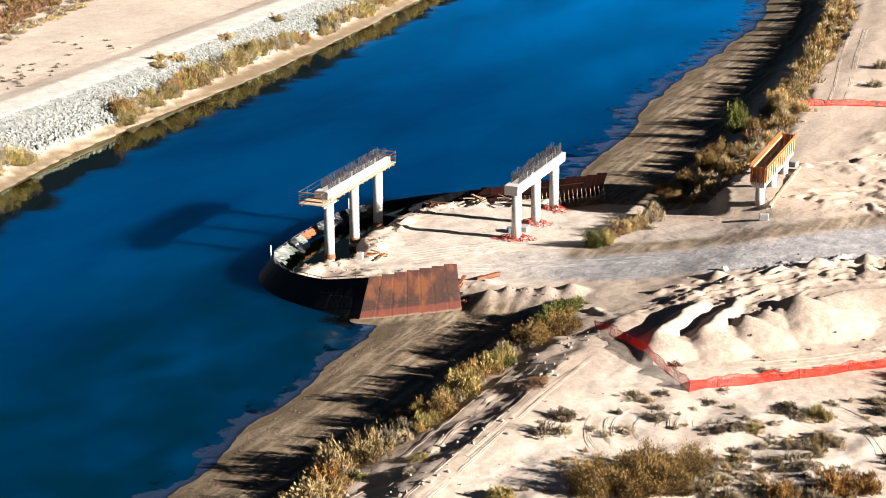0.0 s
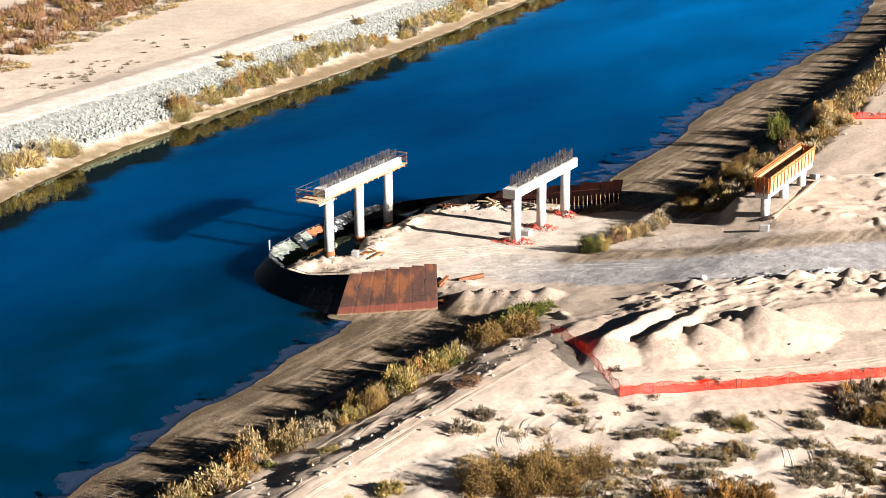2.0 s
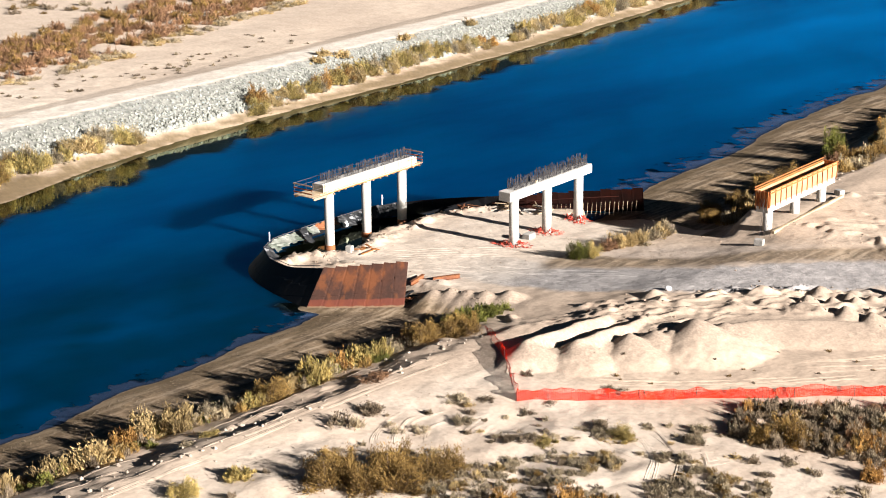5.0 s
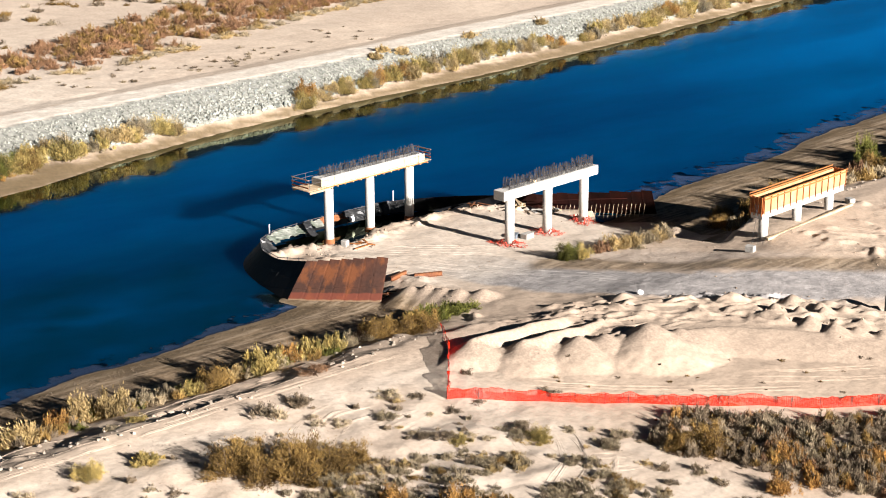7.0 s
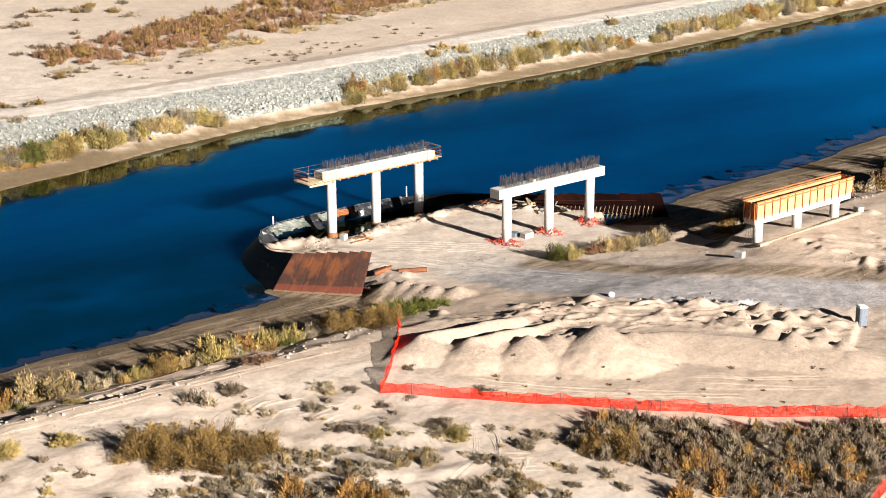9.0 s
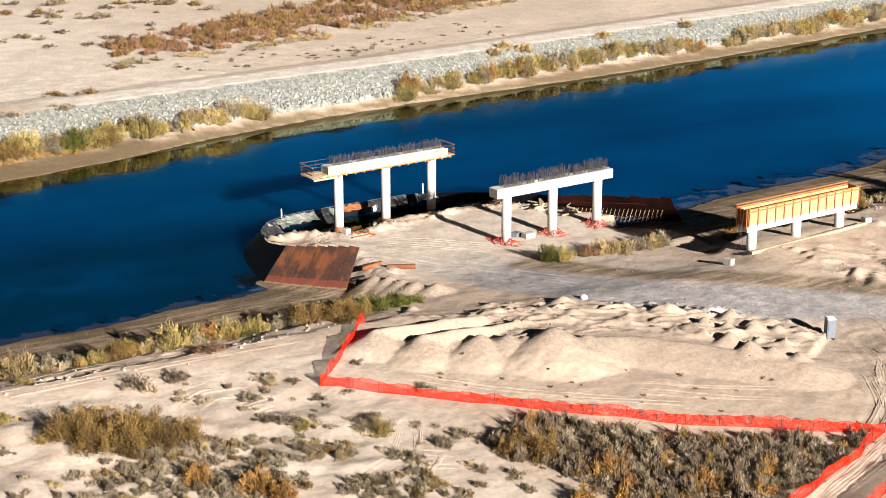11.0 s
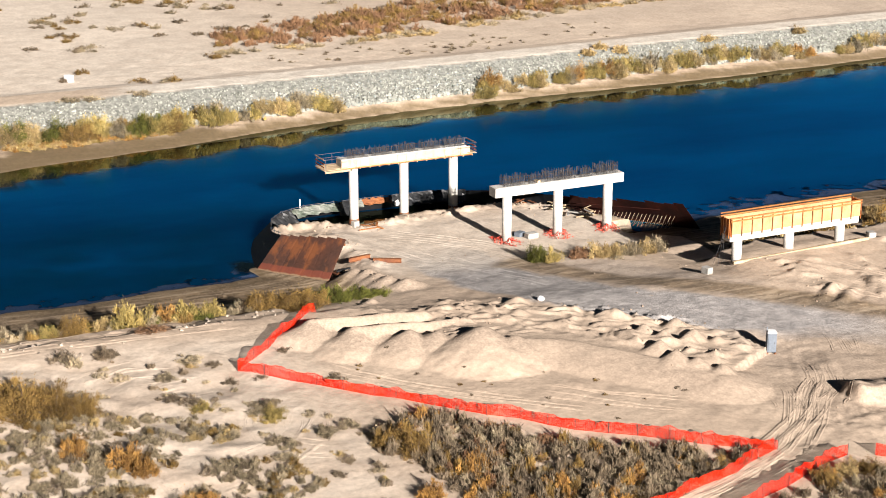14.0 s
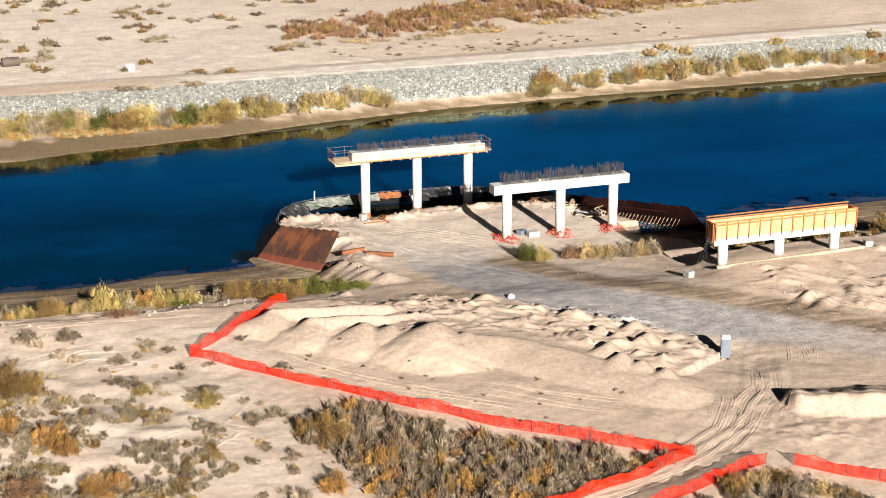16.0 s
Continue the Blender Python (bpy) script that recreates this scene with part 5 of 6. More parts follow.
lumber_pile(-13.5, 8.2, 5, 5, 0.7, "dark boards at the platform edge", [BEAM_RUST])
lumber_pile(-10.4, -11.6, 4, 6, 0.6, "few brown offcuts on the platform", [LUMBER])
lumber_pile(3.6, -19.2, 6, 7, 0.6, "dark scrap timber at the end of the sheet piles", [BEAM_RUST, BLACK_SHEET])

bm = bmesh.new()
z0, z1 = ground_z(23.1, 14.2) + 0.42, ground_z(21.6, 30.6) + 0.3
box(bm, (0.3, math.hypot(1.5, 16.4), 0.28), (22.35, 22.4, (z0 + z1) / 2), (math.degrees(math.atan2(z1 - z0, 16.5)), 0, 5.2), 0.02)
tagged(part("timber_sill", bm, PALE_WOOD, None), "long pale timber laid along the abutment columns", "timber")


# ---- riprap and loose stone ----
PEBBLE = material("shore_pebble", (0.15, 0.112, 0.075), (0.09, 0.068, 0.048), 3.0, 0.9, 0.2, island=0.45)
CLOD = material("sand_clods", (0.34, 0.26, 0.19), (0.28, 0.21, 0.155), 0.9, 0.95, 0.3, island=0.3)
n = 12000
ys = rng.uniform(-62, 175, n)
u = rng.random(n) ** 0.7
xs = rev_top(ys) + (rev_bot(ys) - 0.5 - rev_top(ys)) * (0.04 + 0.96 * u)
stones("riprap", np.stack([xs, ys], 1), rng.uniform(0.08, 0.24, n) * (0.7 + 0.7 * u) + 0.12 * (u > 0.9), ROCK, "grey-green broken riprap on the far river bank", "riprap")
n = 500
ys = np.r_[rng.uniform(-75, -27, 260), rng.uniform(20, 60, 240)]
xs = bank_top(ys) + rng.normal(-1.3, 1.5, n)
stones("bank_rubble", np.stack([xs, ys], 1), 0.04 + 0.24 * rng.random(n) ** 4, BANK_ROCK, "pale broken stones along the bank scarp", "rubble", 0.05)
n = 1100
ys = rng.uniform(-76, -24, n)
xs = shore_near(ys) + 0.9 + np.abs(rng.normal(0, 0.9, n)) + 1.2 * fbm(ys / 6, 0 * ys, 33)
stones("shore_pebbles", np.stack([xs, ys], 1), rng.uniform(0.02, 0.055, n), PEBBLE, "brown pebbles washed up along the shore", "pebbles")
n = 60
stones("platform_rubble", np.stack([rng.uniform(-14, 6, n), rng.uniform(-17, 13, n)], 1), rng.uniform(0.03, 0.08, n), CLOD, "loose stones on the working platform", "rubble")


n = 120
ys = rng.uniform(-17, 11, n)
xs = plat_edge(ys) + 0.3 + np.abs(rng.normal(0, 1.3, n))
stones("platform_rubble", np.stack([xs, ys], 1), 0.05 + 0.17 * rng.random(n) ** 3, CLOD, "pale broken lumps along the platform edge", "rubble")


def lumps(polys, counts, lo, hi, name, label, category):
    pts = []
    for (x0, x1, y0, y1), n in zip(polys, counts):
        pts.append(np.stack([rng.uniform(x0, x1, n), rng.uniform(y0, y1, n)], 1))
    xy = np.concatenate(pts)
    xy = xy[fbm(xy[:, 0] / 3, xy[:, 1] / 3, 91) > -0.06]
    return stones(name, xy, lo + (hi - lo) * rng.random(len(xy)) ** 3, CLOD, label, category, -0.1)


lumps([(22.5, 34, -18, 3), (35, 47, -5, 5), (24, 34, -27, -18)], [170, 90, 60], 0.04, 0.16, "sand_clods", "dry sand clods on the spoil heaps", "clods")
lumps([(-14, -2, -18, -15), (3, 14, -19, -15), (-13, 0, 9, 13), (12, 22, 2, 14), (23, 36, 12, 34)], [110, 90, 90, 120, 160], 0.03, 0.14, "sand_clods",
      "dry sand clods round the working platform", "clods")
lumps([(44, 58, 2, 20), (21, 60, -74, -40)], [120, 200], 0.03, 0.1, "sand_clods", "small sand clods beside the haul track", "clods")


# ---- shrubs one by one ----
def planting(rows, place, group):
    for x, y, r, h, colour, shape in rows:
        shrub(x, y, r, h * (1.22 if group == "bank shrubs" else 1.0), colour, shape, place, group)


planting([(33.2, -59.4, 2.0, 2.1, "brown", "dome"), (35.2, -57.8, 2.1, 2.2, "brown", "dome"), (37, -56, 2, 2.1, "brown", "dome"), (37.6, -53.6, 1.8, 2, "brown", "dome"),
          (37.6, -51.4, 1.6, 1.9, "brown", "dome"), (32.2, -57, 1.7, 1.9, "brown", "dome"), (34.4, -53.6, 1.9, 2.1, "brown", "dome"), (35.6, -55.4, 2.0, 2.4, "brown", "dome"),
          (52.4, -29.4, 1.9, 2.3, "brown", "dome"), (51, -31, 1.3, 1.6, "brown", "dome")], "on the open sand", "large brown shrubs")
planting([(27.8, -62.6, 1.3, 1.1, "yellow", "spray"), (27.2, -67.2, 1.4, 1.4, "yellow", "dome"), (26.1, -47.6, 1.4, 1.0, "grey", "spray"), (25.8, -51.2, 1.2, 1.0, "grey", "thin"),
          (26.8, -50.4, 0.9, 1.1, "sage", "thin"), (29.3, -41.1, 1.2, 0.8, "sage", "low"), (32.2, -43.8, 1.0, 0.8, "sage", "low"), (39.2, -42.5, 1.0, 0.9, "yellow", "low"),
          (38, -43.2, 1.1, 0.7, "grey", "low"), (37.2, -44.2, 0.9, 0.6, "grey", "low"), (30.8, -39.4, 0.8, 0.5, "grey", "low"), (42.7, -37.6, 1.0, 1.0, "yellow", "dome"),
          (40.6, -37.6, 1.2, 0.8, "grey", "low"), (41.4, -38.6, 0.9, 0.8, "sage", "low"), (46.4, -32.6, 1.0, 0.8, "sage", "low"), (47.4, -34.8, 1.1, 1.0, "sage", "low")],
         "on the open sand", "shrubs on the sand")
planting([(21.4, -42.6, 1.6, 0.7, "rust", "low"), (50.7, -38.8, 1.1, 0.8, "sage", "low"), (34.8, -36.6, .7, .35, "grey", "thin"), (37, -30.5, .9, .3, "grey", "thin"),
          (29.6, -33.0, .8, .4, "grey", "thin"), (43.4, -37.8, 0.9, 0.9, "yellow", "low"), (34.6, -38.9, 0.7, 0.5, "grey", "low"), (44.6, -53.4, 1.2, 1.5, "orange", "spray"),
          (47.6, -50.2, 1.5, 1.8, "orange", "spray"), (49.4, -49.2, 1.3, 1.5, "orange", "spray"), (56.4, -52.6, 1.5, 1.5, "rust", "dome"), (56.8, -47.6, 1.4, 1.5, "orange", "dome"),
          (55.4, -46.0, 1.2, 1.4, "orange", "spray"), (57.6, -26.6, 1.1, 1.7, "orange", "spray"), (60.4, -31, 1.2, 1.4, "orange", "spray"), (62, -22, 1.0, 1.3, "orange", "spray")],
         "among the sand and sage", "shrubs on the sand")
planting([(66.9, -3.2, 1.0, 1.1, "orange", "spray"), (66.8, -1.2, 1.1, 1.2, "tan", "spray"), (67.2, 0.6, 1.2, 1.1, "brown", "dome"), (68.5, 1.4, 1.1, 1.1, "sage", "spray"),
          (69.5, 2.6, 1.0, 1.0, "tan", "spray"), (70.2, 4.0, 1.0, 1.0, "sage", "low"), (68.2, -3.6, 1.1, 1.2, "brown", "dome"), (69.4, -0.6, 1.2, 1.2, "grey", "low")],
         "behind the fence by the track", "shrubs by the track")
planting([(14.6, -65.4, 2.0, 1.7, "tan", "spray"), (13.4, -62, 1.9, 1.7, "orange", "spray"), (12.8, -59.2, 2.0, 2.1, "tan", "spray"), (14.4, -57.2, 1.7, 1.8, "tan", "spray"),
          (14.7, -54.9, 1.2, 1.2, "sage", "spray"), (14.9, -52.4, 1.2, 1.2, "sage", "spray"), (15.8, -50.8, 1.0, 1.1, "yellow", "spray"), (15.8, -48.7, 1.9, 1.8, "brown", "dome"),
          (14.8, -45.6, 1.2, 1.2, "tan", "spray"), (15.4, -43.6, 1.7, 1.9, "yellow", "spray"), (15.0, -41.5, 1.0, 1.0, "sage", "spray"), (14.4, -39.8, 1.2, 1.4, "orange", "spray"),
          (15, -38, 1.6, 1.8, "yellow", "spray"), (15.4, -36, 1.4, 1.6, "yellow", "spray"), (15.4, -34.0, 0.9, 0.8, "sage", "spray"), (14.6, -32.0, 1.0, 1.2, "rust", "spray")],
         "on the river bank", "bank shrubs")
planting([(16.0, -31, 2.0, 1.7, "brown", "dome"), (16.6, -28.6, 2.1, 1.8, "brown", "dome"), (17.2, -26.6, 1.8, 1.5, "brown", "dome"), (14.8, -25.4, 1.5, 1.4, "green", "spray"),
          (15, -23.4, 1.6, 1.4, "green", "spray"), (15, -21.4, 1.5, 1.1, "green", "spray"), (15, -19.4, 1.3, 0.8, "green", "low"), (19.0, -58, 0.8, 0.6, "yellow", "low"),
          (19.8, -61, 0.9, 0.5, "sage", "low"), (13.5, -69, 1.8, 1.6, "tan", "spray"), (12.5, -72.5, 1.8, 1.6, "tan", "spray")], "on the river bank", "bank shrubs")
planting([(9.0, -0.6, 1.2, 1.9, "olive", "dome"), (9.3, 0.1, 1.0, 1.7, "olive", "dome"), (10.0, 0.9, 1.0, 1.4, "yellow", "dome"), (9.7, 4.2, 1.3, 1.4, "rust", "spray"), (10.2, 5.8, 1.4, 1.5, "tan", "spray"),
          (10.9, 7.4, 1.4, 1.6, "tan", "spray"), (11.2, 9.2, 1.4, 1.6, "sage", "spray"), (11.2, 10.8, 1.4, 1.7, "tan", "spray"), (10.9, 12.4, 1.4, 1.8, "sage", "spray"),
          (12.4, 7.0, 0.7, 0.6, "sage", "low")], "beside the ramp to the platform", "ramp shrubs")
planting([(x, y, rr, hh * 1.25, c, sh) for x, y, rr, hh, c, sh in [(10.6, 29, 1.7, 1.8, "tan", "spray"), (8.0, 30.4, 1.6, 1.6, "brown", "spray"), (12, 32.4, 1.6, 1.9, "tan", "spray"), (9.4, 34.2, 1.8, 1.9, "brown", "dome"),
          (9.2, 23.5, 1.5, 1.3, "brown", "dome"), (7, 26.5, 1.6, 1.3, "brown", "dome"), (11.2, 45.6, 1.8, 2.0, "rust", "spray"), (10.4, 50.2, 1.8, 1.9, "brown", "dome"),
          (8.6, 41, 1.7, 1.4, "brown", "dome"), (11, 38.5, 1.5, 1.5, "tan", "spray"), (6.4, 54.6, 1.7, 3.4, "green", "dome"), (11, 60.8, 2.4, 2.6, "tan", "dome"),
          (9.6, 63.4, 2.2, 2.4, "orange", "dome"), (8.4, 68, 1.9, 1.9, "brown", "dome"), (7.8, 74, 1.9, 2.0, "tan", "spray")]], "on the upstream bank", "upstream bank shrubs")
planting([(x, y, rr, hh * 1.35, c, sh) for x, y, rr, hh, c, sh in [(8.8, 79, 2.1, 2.2, "tan", "mid"), (7, 84, 2, 2, "brown", "mid"), (6.6, 89, 2, 2.1, "tan", "mid"), (5.4, 95, 2, 2, "brown", "mid"), (3.6, 101, 2.1, 2.2, "tan", "mid"),
          (2.4, 107, 2, 2.2, "orange", "mid"), (1, 112, 2, 2.1, "tan", "mid"), (0, 117, 2.1, 2.2, "brown", "mid"), (-1, 124, 2.1, 2.2, "tan", "mid"), (-2.2, 131, 2.1, 2.3, "brown", "mid"),
          (-3, 138, 2.2, 2.3, "tan", "mid"), (-5, 146, 2.3, 2.3, "tan", "mid"), (-7, 155, 2.3, 2.3, "brown", "mid"), (-9, 164, 2.3, 2.3, "tan", "mid"),
          (16, 92, 1.4, 1.2, "sage", "low"), (18, 80, 1.3, 1.0, "sage", "low"), (24, 100, 1.4, 1.2, "sage", "low")]], "on the upstream bank", "upstream bank shrubs")
r2 = np.random.default_rng(5)
for y in np.arange(-20, 172, 1.5):
    gap = (3.5 < y < 24) or (r2.random() < (0.02 if y < 60 else 0.08))
    if gap:
        continue
    colour = ("yellow", "yellow", "yellow", "tan", "orange", "tan", "sage")[int(r2.integers(7))] if y > -12 else ("yellow", "sage", "brown")[int(r2.integers(3))]
    s = float(r2.uniform(1.1, 2.0))
    shrub(float(rev_bot(y) + r2.uniform(-2.0, 0.2)), float(y + r2.uniform(-.6, .6)), s * 1.1, s * 1.35, colour, "spray" if r2.random() < 0.4 else "dome",
          "at the foot of the riprap", "far bank shrubs")
for y in np.arange(-64, -19, 1.5):
    colour = ("sage", "brown", "yellow", "yellow", "olive", "tan")[int(r2.integers(6))]
    s = float(r2.uniform(1.4, 2.3))
    shrub(float(rev_bot(y) + r2.uniform(-0.8, 1.4)), float(y), s * 1.15, s * 1.3, colour, "dome", "at the foot of the riprap", "far bank shrubs")
for y, dx in ((47, 1.6), (50, .4), (53, 1.8), (70, 1.2), (88, 1.5), (-34, .6), (-31, .7), (-24, .5)):
    shrub(float(rev_top(y) + dx), float(y), 1.5, 1.3 if y > 0 else .7, "tan" if y > 40 else "sage", "spray", "on top of the riprap", "far bank shrubs")


# ---- thickets and grass ----
def scatter(n, poly, seed):
    r = np.random.default_rng(seed)
    poly = np.array(poly)
    lo, hi = poly.min(0), poly.max(0)
    p = r.uniform(lo, hi, (n * 6, 2))
    odd = np.zeros(len(p), bool)
    for (ax, ay), (bx, by) in zip(poly, np.roll(poly, -1, 0)):
        if ay != by:
            odd ^= ((ay > p[:, 1]) != (by > p[:, 1])) & (p[:, 0] < (bx - ax) * (p[:, 1] - ay) / (by - ay) + ax)
    return p[odd][:n], r


xy, r3 = scatter(520, [(46.4, -27.5), (48, -24), (54.5, -19.2), (60.5, -7.5), (61.6, -6), (65.8, -15.5), (68.5, -22), (66, -27), (61, -28.6), (57, -29.2), (52, -31.5), (48, -31)], 11)
thicket("sage_thicket", xy, r3.uniform(.5, .95, len(xy)), .5 + 1.0 * r3.random(len(xy)) ** 1.5, list(r3.choice(["grey", "sage", "rust", "brown", "orange"], len(xy), p=[.64, .14, .08, .09, .05])),
        "dense grey sage thicket behind the safety fence")
xy, r3 = scatter(520, [(38, -50), (40.5, -44.5), (47, -38), (55, -37), (63, -36), (62, -50), (52, -58), (44, -62), (36, -60)], 12)
keep = fbm(xy[:, 0] / 6, xy[:, 1] / 6, 81) > -0.08
xy = xy[keep]
thicket("sage_scrub", xy, r3.uniform(.4, .9, len(xy)), r3.uniform(.35, .8, len(xy)), list(r3.choice(["grey", "sage", "tan", "brown"], len(xy), p=[.14, .62, .12, .12])),
        "scattered low grey sage scrub on sand")
xy, r3 = scatter(190, [(23, -74), (60, -74), (70, -30), (66, -28), (57, -30.5), (50, -33), (54, -37), (62, -37), (50, -58), (40, -62), (24, -66)], 13)
thicket("sage_scrub", xy, r3.uniform(.4, .9, len(xy)), r3.uniform(.35, .8, len(xy)), list(r3.choice(["grey", "sage", "yellow"], len(xy), p=[.5, .4, .1])),
        "sparse low sage scrub on sand")
xy, r3 = scatter(170, [(66, -2.6), (70.5, 5), (76, 8), (80, -14), (76, -24), (73.2, -17.5)], 14)
thicket("sage_scrub", xy, r3.uniform(.5, .9, len(xy)), r3.uniform(.5, 1.0, len(xy)), list(r3.choice(["grey", "sage", "orange"], len(xy), p=[.5, .38, .12])),
        "grey sage scrub beyond the haul track")
xy, r3 = scatter(720, [(-98, -9), (-99, 12), (-104, 30), (-112, 53), (-124, 90), (-138, 150), (-160, 150), (-148, 80), (-134, 40), (-123, 16), (-113, -5)], 15)
front = np.interp(xy[:, 1], [-9, 12, 30, 53, 90, 150], [-98, -99, -104, -112, -124, -138]) - xy[:, 0]
cols = [(("sage", "sage", "tan")[int(r3.integers(3))] if d < 4 else ("rust", "rust", "brown", "rust")[int(r3.integers(4))]) for d in front]
thicket("tamarisk_thicket", xy, r3.uniform(.9, 1.6, len(xy)), np.where(front < 4, .75, 1.5) * r3.uniform(.7, 1.2, len(xy)), cols, "long rust-brown tamarisk thicket on the far plain", shape="far")
xy, r3 = scatter(330, [(-84, -60), (-80, -14), (-97, -6), (-113, -8), (-122, 20), (-140, 60), (-180, 60), (-165, -60)], 16)
xy = xy[fbm(xy[:, 0] / 9, xy[:, 1] / 9, 92, 3) > -0.02]
thicket("desert_scrub", xy, r3.uniform(.7, 1.7, len(xy)), r3.uniform(.5, 1.1, len(xy)), list(r3.choice(["grey", "sage", "brown"], len(xy))), "sparse low scrub on the far plain", shape="far")
xy, r3 = scatter(60, [(-86, 0), (-90, 60), (-105, 60), (-96, 0)], 17)
thicket("desert_scrub", xy, r3.uniform(.25, .6, len(xy)), r3.uniform(.2, .5, len(xy)), list(r3.choice(["grey", "sage"], len(xy))), "tiny dry scrub beside the far road", shape="far")
xy, r3 = scatter(260, [(-63, -64), (-59.5, -64), (-60, -40), (-62.4, -22), (-64.4, -22), (-63.2, -40)], 18)
thicket("bank_grass", xy, r3.uniform(.5, .9, len(xy)), r3.uniform(.4, .8, len(xy)), list(r3.choice(["orange", "tan", "yellow"], len(xy), p=[.35, .45, .2])), "straw-yellow grass along the far waterline", "grass", "far")
r3 = np.random.default_rng(29)
ys = 22 + 150 * r3.random(240)
xy = np.stack([bank_top(ys) + r3.normal(-2.8, 1.0, 240), ys], 1)
thicket("bank_scrub", xy, r3.uniform(0.8, 1.5, len(xy)), r3.uniform(0.9, 2.1, len(xy)), list(r3.choice(["brown", "brown", "tan", "sage"], len(xy))), "low brown scrub on the upstream bank slope")
xy, r3 = scatter(110, [(11, -75), (11.5, -60), (12.5, -36), (14, -26), (16.8, -28), (16.4, -40), (16.2, -60), (15, -75)], 20)
thicket("bank_scrub", xy, r3.uniform(.6, 1.1, len(xy)), r3.uniform(.6, 1.3, len(xy)), list(r3.choice(["olive", "brown", "grey", "sage"], len(xy))), "low scrub under the bank shrubs")
xy, r3 = scatter(60, [(27, -64), (33, -62), (39, -50), (48, -40), (52, -34), (46, -30), (40, -36.5), (31, -38.5), (28, -48)], 23)
thicket("sage_scrub", xy, r3.uniform(.3, .75, len(xy)), r3.uniform(.25, .6, len(xy)), list(r3.choice(["grey", "sage", "tan"], len(xy), p=[.3, .5, .2])), "scattered small sage tufts on open sand")
xy, r3 = scatter(22, [(24, -33), (36, -34), (46, -22), (54, -10), (50, -4), (42, -12), (34, -22)], 22)
thicket("dry_tufts", xy, r3.uniform(.12, .3, len(xy)), r3.uniform(.1, .25, len(xy)), list(r3.choice(["grey", "brown"], len(xy))), "tiny dry tufts on the fenced sand", "tufts", "far")


# ---- wheel tracks pressed into the sand ----
def wheel_track(pts, wide, deep):
    p = np.array(pts, float)
    d = np.r_[0, np.cumsum(np.hypot(*np.diff(p, axis=0).T))]
    t = np.arange(0, d[-1], 0.3)
    x, y = np.interp(t, d, p[:, 0]), np.interp(t, d, p[:, 1])
    for _ in range(14):
        x[1:-1], y[1:-1] = (x[:-2] + x[1:-1] * 2 + x[2:]) / 4, (y[:-2] + y[1:-1] * 2 + y[2:]) / 4
    dx, dy = np.gradient(x), np.gradient(y)
    n = np.hypot(dx, dy)
    ends = 1 - np.minimum(np.minimum(t, t[-1] - t) / 2.5, 1)
    worn = np.maximum(0.35 - vnoise(t / 2.5, t * 0 + p[0, 0], 9), 0) * 0.16
    verts, k = [], 7
    for j in range(k):
        u = (j / (k - 1) - 0.5) * wide
        px, py = x - dy / n * u, y + dx / n * u
        lift = (-1.6, 1.0, 0.2, -0.6, 0.2, 1.0, -1.6)[j] * 1.25 * deep * (0.6 + 0.8 * vnoise(t * 1.5, t * 0 + j, 5))
        verts.append(np.stack([px, py, height(px, py) + 0.008 + lift - 0.07 * ends - worn], 1))
    v = np.stack(verts, 1).reshape(-1, 3)
    i = np.arange(len(t) * k).reshape(-1, k)
    f = np.stack([i[:-1, :-1], i[:-1, 1:], i[1:, 1:], i[1:, :-1]], -1).reshape(-1, 4)
    return v, f


def tracks(paths, gauge, label, wide=0.4, deep=0.02, extra=0, spread=0.5):
    r = np.random.default_rng(len(label))
    vs, fs, base = [], [], 0
    for pts in paths:
        p = np.array(pts, float)
        g = np.gradient(p, axis=0)
        nrm = np.stack([-g[:, 1], g[:, 0]], 1) / np.linalg.norm(g, axis=1, keepdims=True)
        for side in [-0.5, 0.5] + list(r.uniform(-1.1, 1.1, extra)):
            drift = (r.normal() + r.normal() * np.linspace(-1, 1, len(p))[:, None]) * spread * 0.6
            v, f = wheel_track(p + nrm * (gauge * side + drift * (extra > 0)), wide, deep * r.uniform(0.7, 1.3))
            vs.append(v)
            fs.append(f + base)
            base += len(v)
    co = np.concatenate(vs)
    me = mesh_from("wheel_tracks", co.tolist(), np.concatenate(fs).tolist(), GROUND, True)
    cover(me, *co.T)
    return tagged(new("wheel_tracks", me), label, "tracks", kind="stuff")


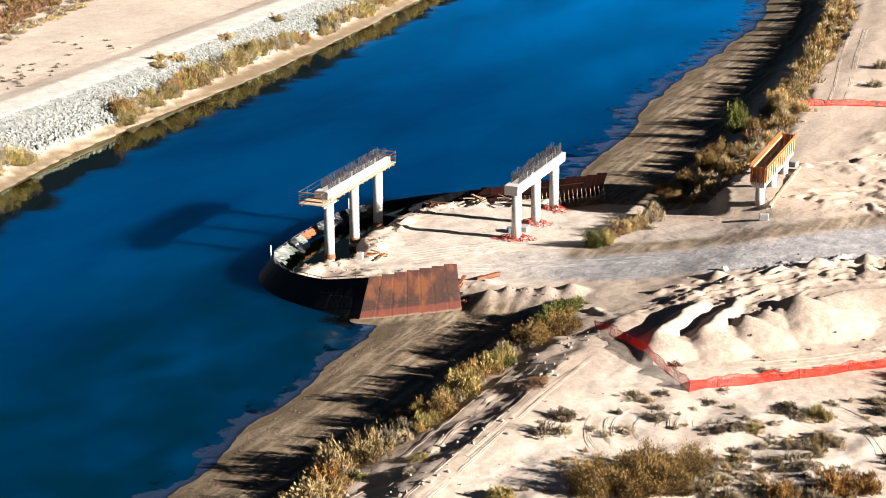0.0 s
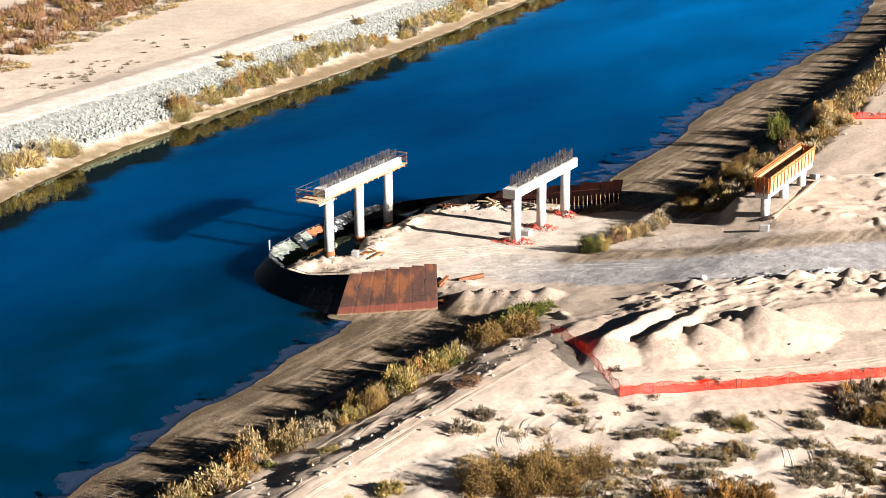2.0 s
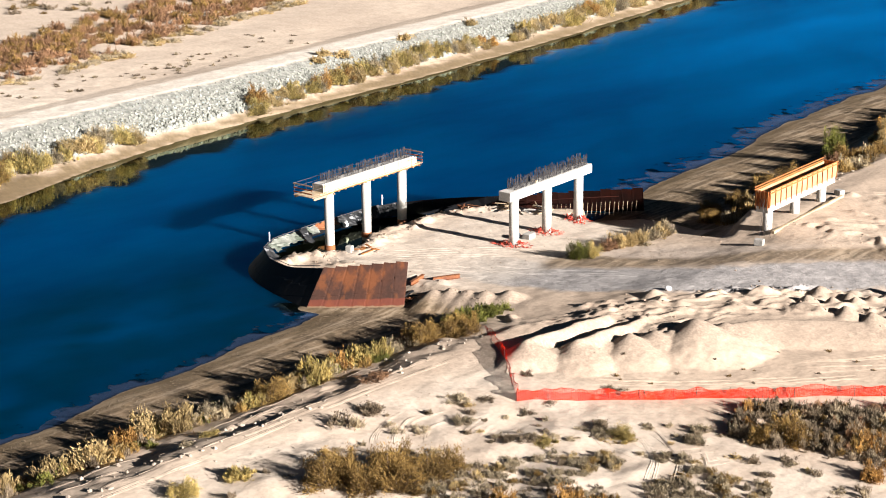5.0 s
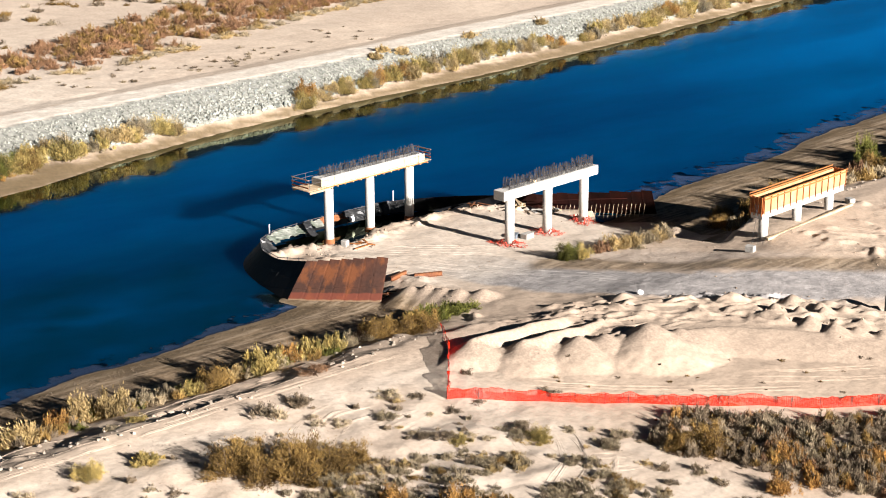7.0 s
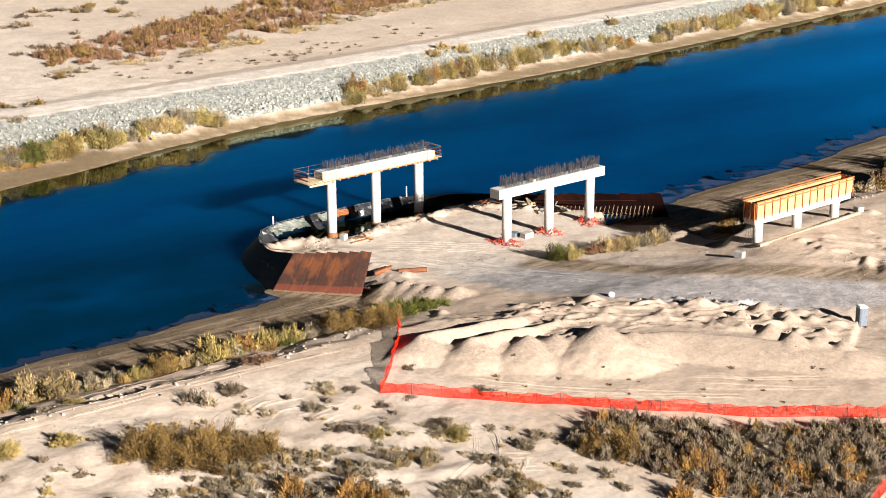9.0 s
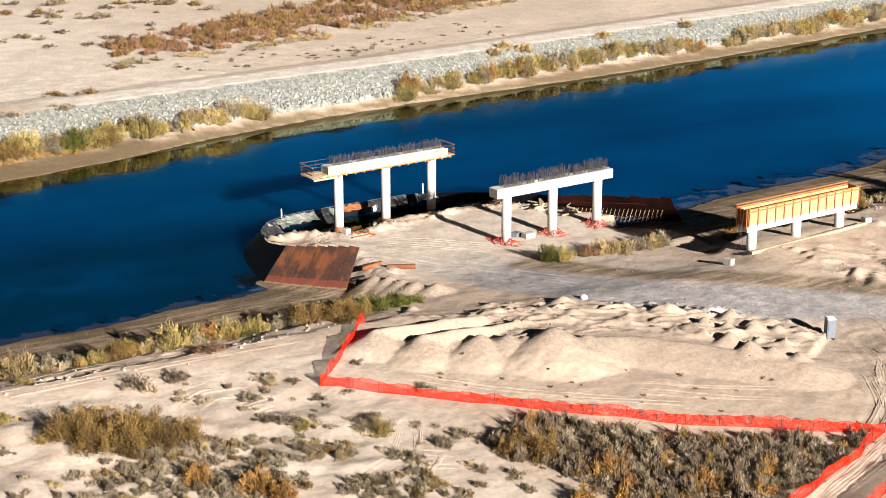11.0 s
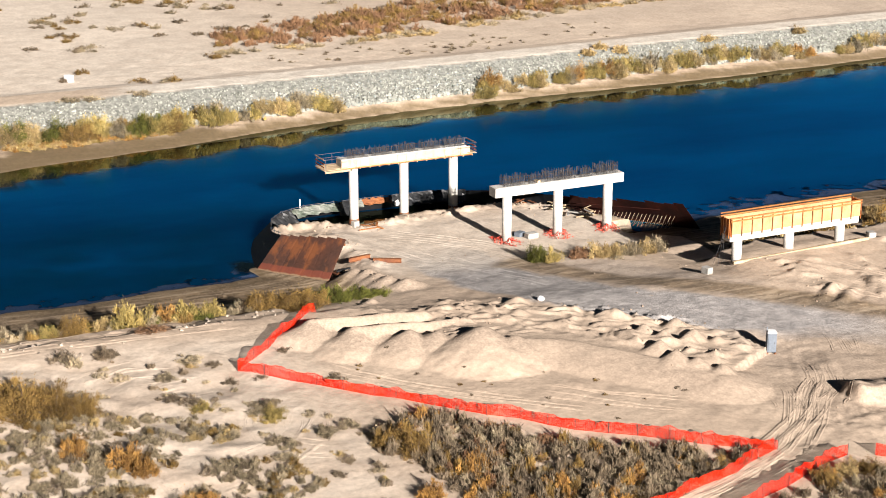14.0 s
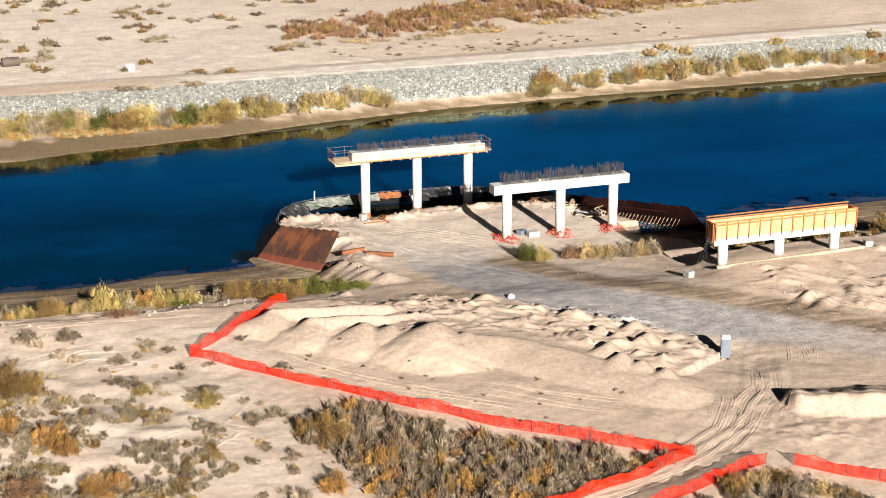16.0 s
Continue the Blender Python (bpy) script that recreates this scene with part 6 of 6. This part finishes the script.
tracks([[(46, 8.5), (51, 6.6), (55.5, 3), (59.5, -2), (64, -9), (70, -23)], [(47, 3.4), (52, 4), (57, 1), (61.5, -2.5), (66, -11), (73, -28)],
        [(50, 8.5), (53, 5), (58, 1.4), (62.5, -3), (68, -16)]], 2.0, "deep wheel ruts in the sandy haul track", 0.56, 0.02, 2, 0.22)
tracks([[(49, 9), (53, 7), (56, 3)], [(49, 1), (53, 2), (57, 0.5)], [(38, 13), (43, 13), (48, 11)]], 1.9, "faint wheel ruts round the toilet cabin", 0.4, 0.02, 3, 0.6)
tracks([[(41, -34), (45, -34.5), (49, -37), (52, -41), (53, -46)], [(40, -34.5), (44, -35.5), (48, -38.5), (51, -44)], [(38.5, -34.6), (43, -38.6), (47, -38.8), (49.8, -36), (50, -33.6)]], 1.7,
       "curving wheel tracks in the open sand", 0.34, 0.017, 2, 0.35)
tracks([[(31, -41.5), (30.2, -44.5), (30.6, -47.5), (32.5, -50)], [(28.2, -44), (28.4, -47), (29.8, -50), (32, -52)], [(35, -39.6), (35.2, -42.5), (36.4, -45.5)], [(34, -40), (33.6, -43), (34.6, -47)]], 1.4,
       "looping wheel tracks in the open sand", 0.32, 0.02, 2, 0.3)
tracks([[(18.5, -74), (18.2, -60), (18, -48), (17.6, -36)], [(22.6, -74), (22.4, -58), (22.2, -44), (22.4, -33)], [(21.6, -60), (21.4, -46), (22, -36)]], 1.7, "wheel tracks along the bank road", 0.4, 0.016, 1, 0.3)
tracks([[(33, -31.6), (36, -29.4), (40, -26)], [(35, -32.4), (42, -26.0), (49, -18)], [(40, -27), (46, -20), (51, -13)], [(44, -17), (49, -11), (53, -5)]], 1.8, "wheel tracks along the fenced sand", 0.36, 0.018, 2, 0.5)
tracks([[(24, 24), (30, 27), (36, 33)], [(22, 33), (27, 38), (30, 46)], [(26, 20), (31, 21), (38, 25)], [(30, 20), (35, 22.5), (40, 30)]], 1.8, "wheel tracks on the sand behind the abutment", 0.4, 0.024, 2, 0.6)
tracks([[(17, 62), (14, 78), (10, 96), (4, 126)]], 1.8, "wheel tracks along the upstream bank", 0.4, 0.016, 1, 0.3)
tracks([[(20, -2), (12, -5), (4, -8), (-6, -9)], [(18, 0), (8, -3), (-2, -5), (-10, -4)], [(16, -1), (8, 1), (0, -3), (-9, -12)], [(6, -9), (0, -12), (-8, -13)]], 1.9, "wheel tracks across the working platform", 0.36, 0.02, 3, 0.6)
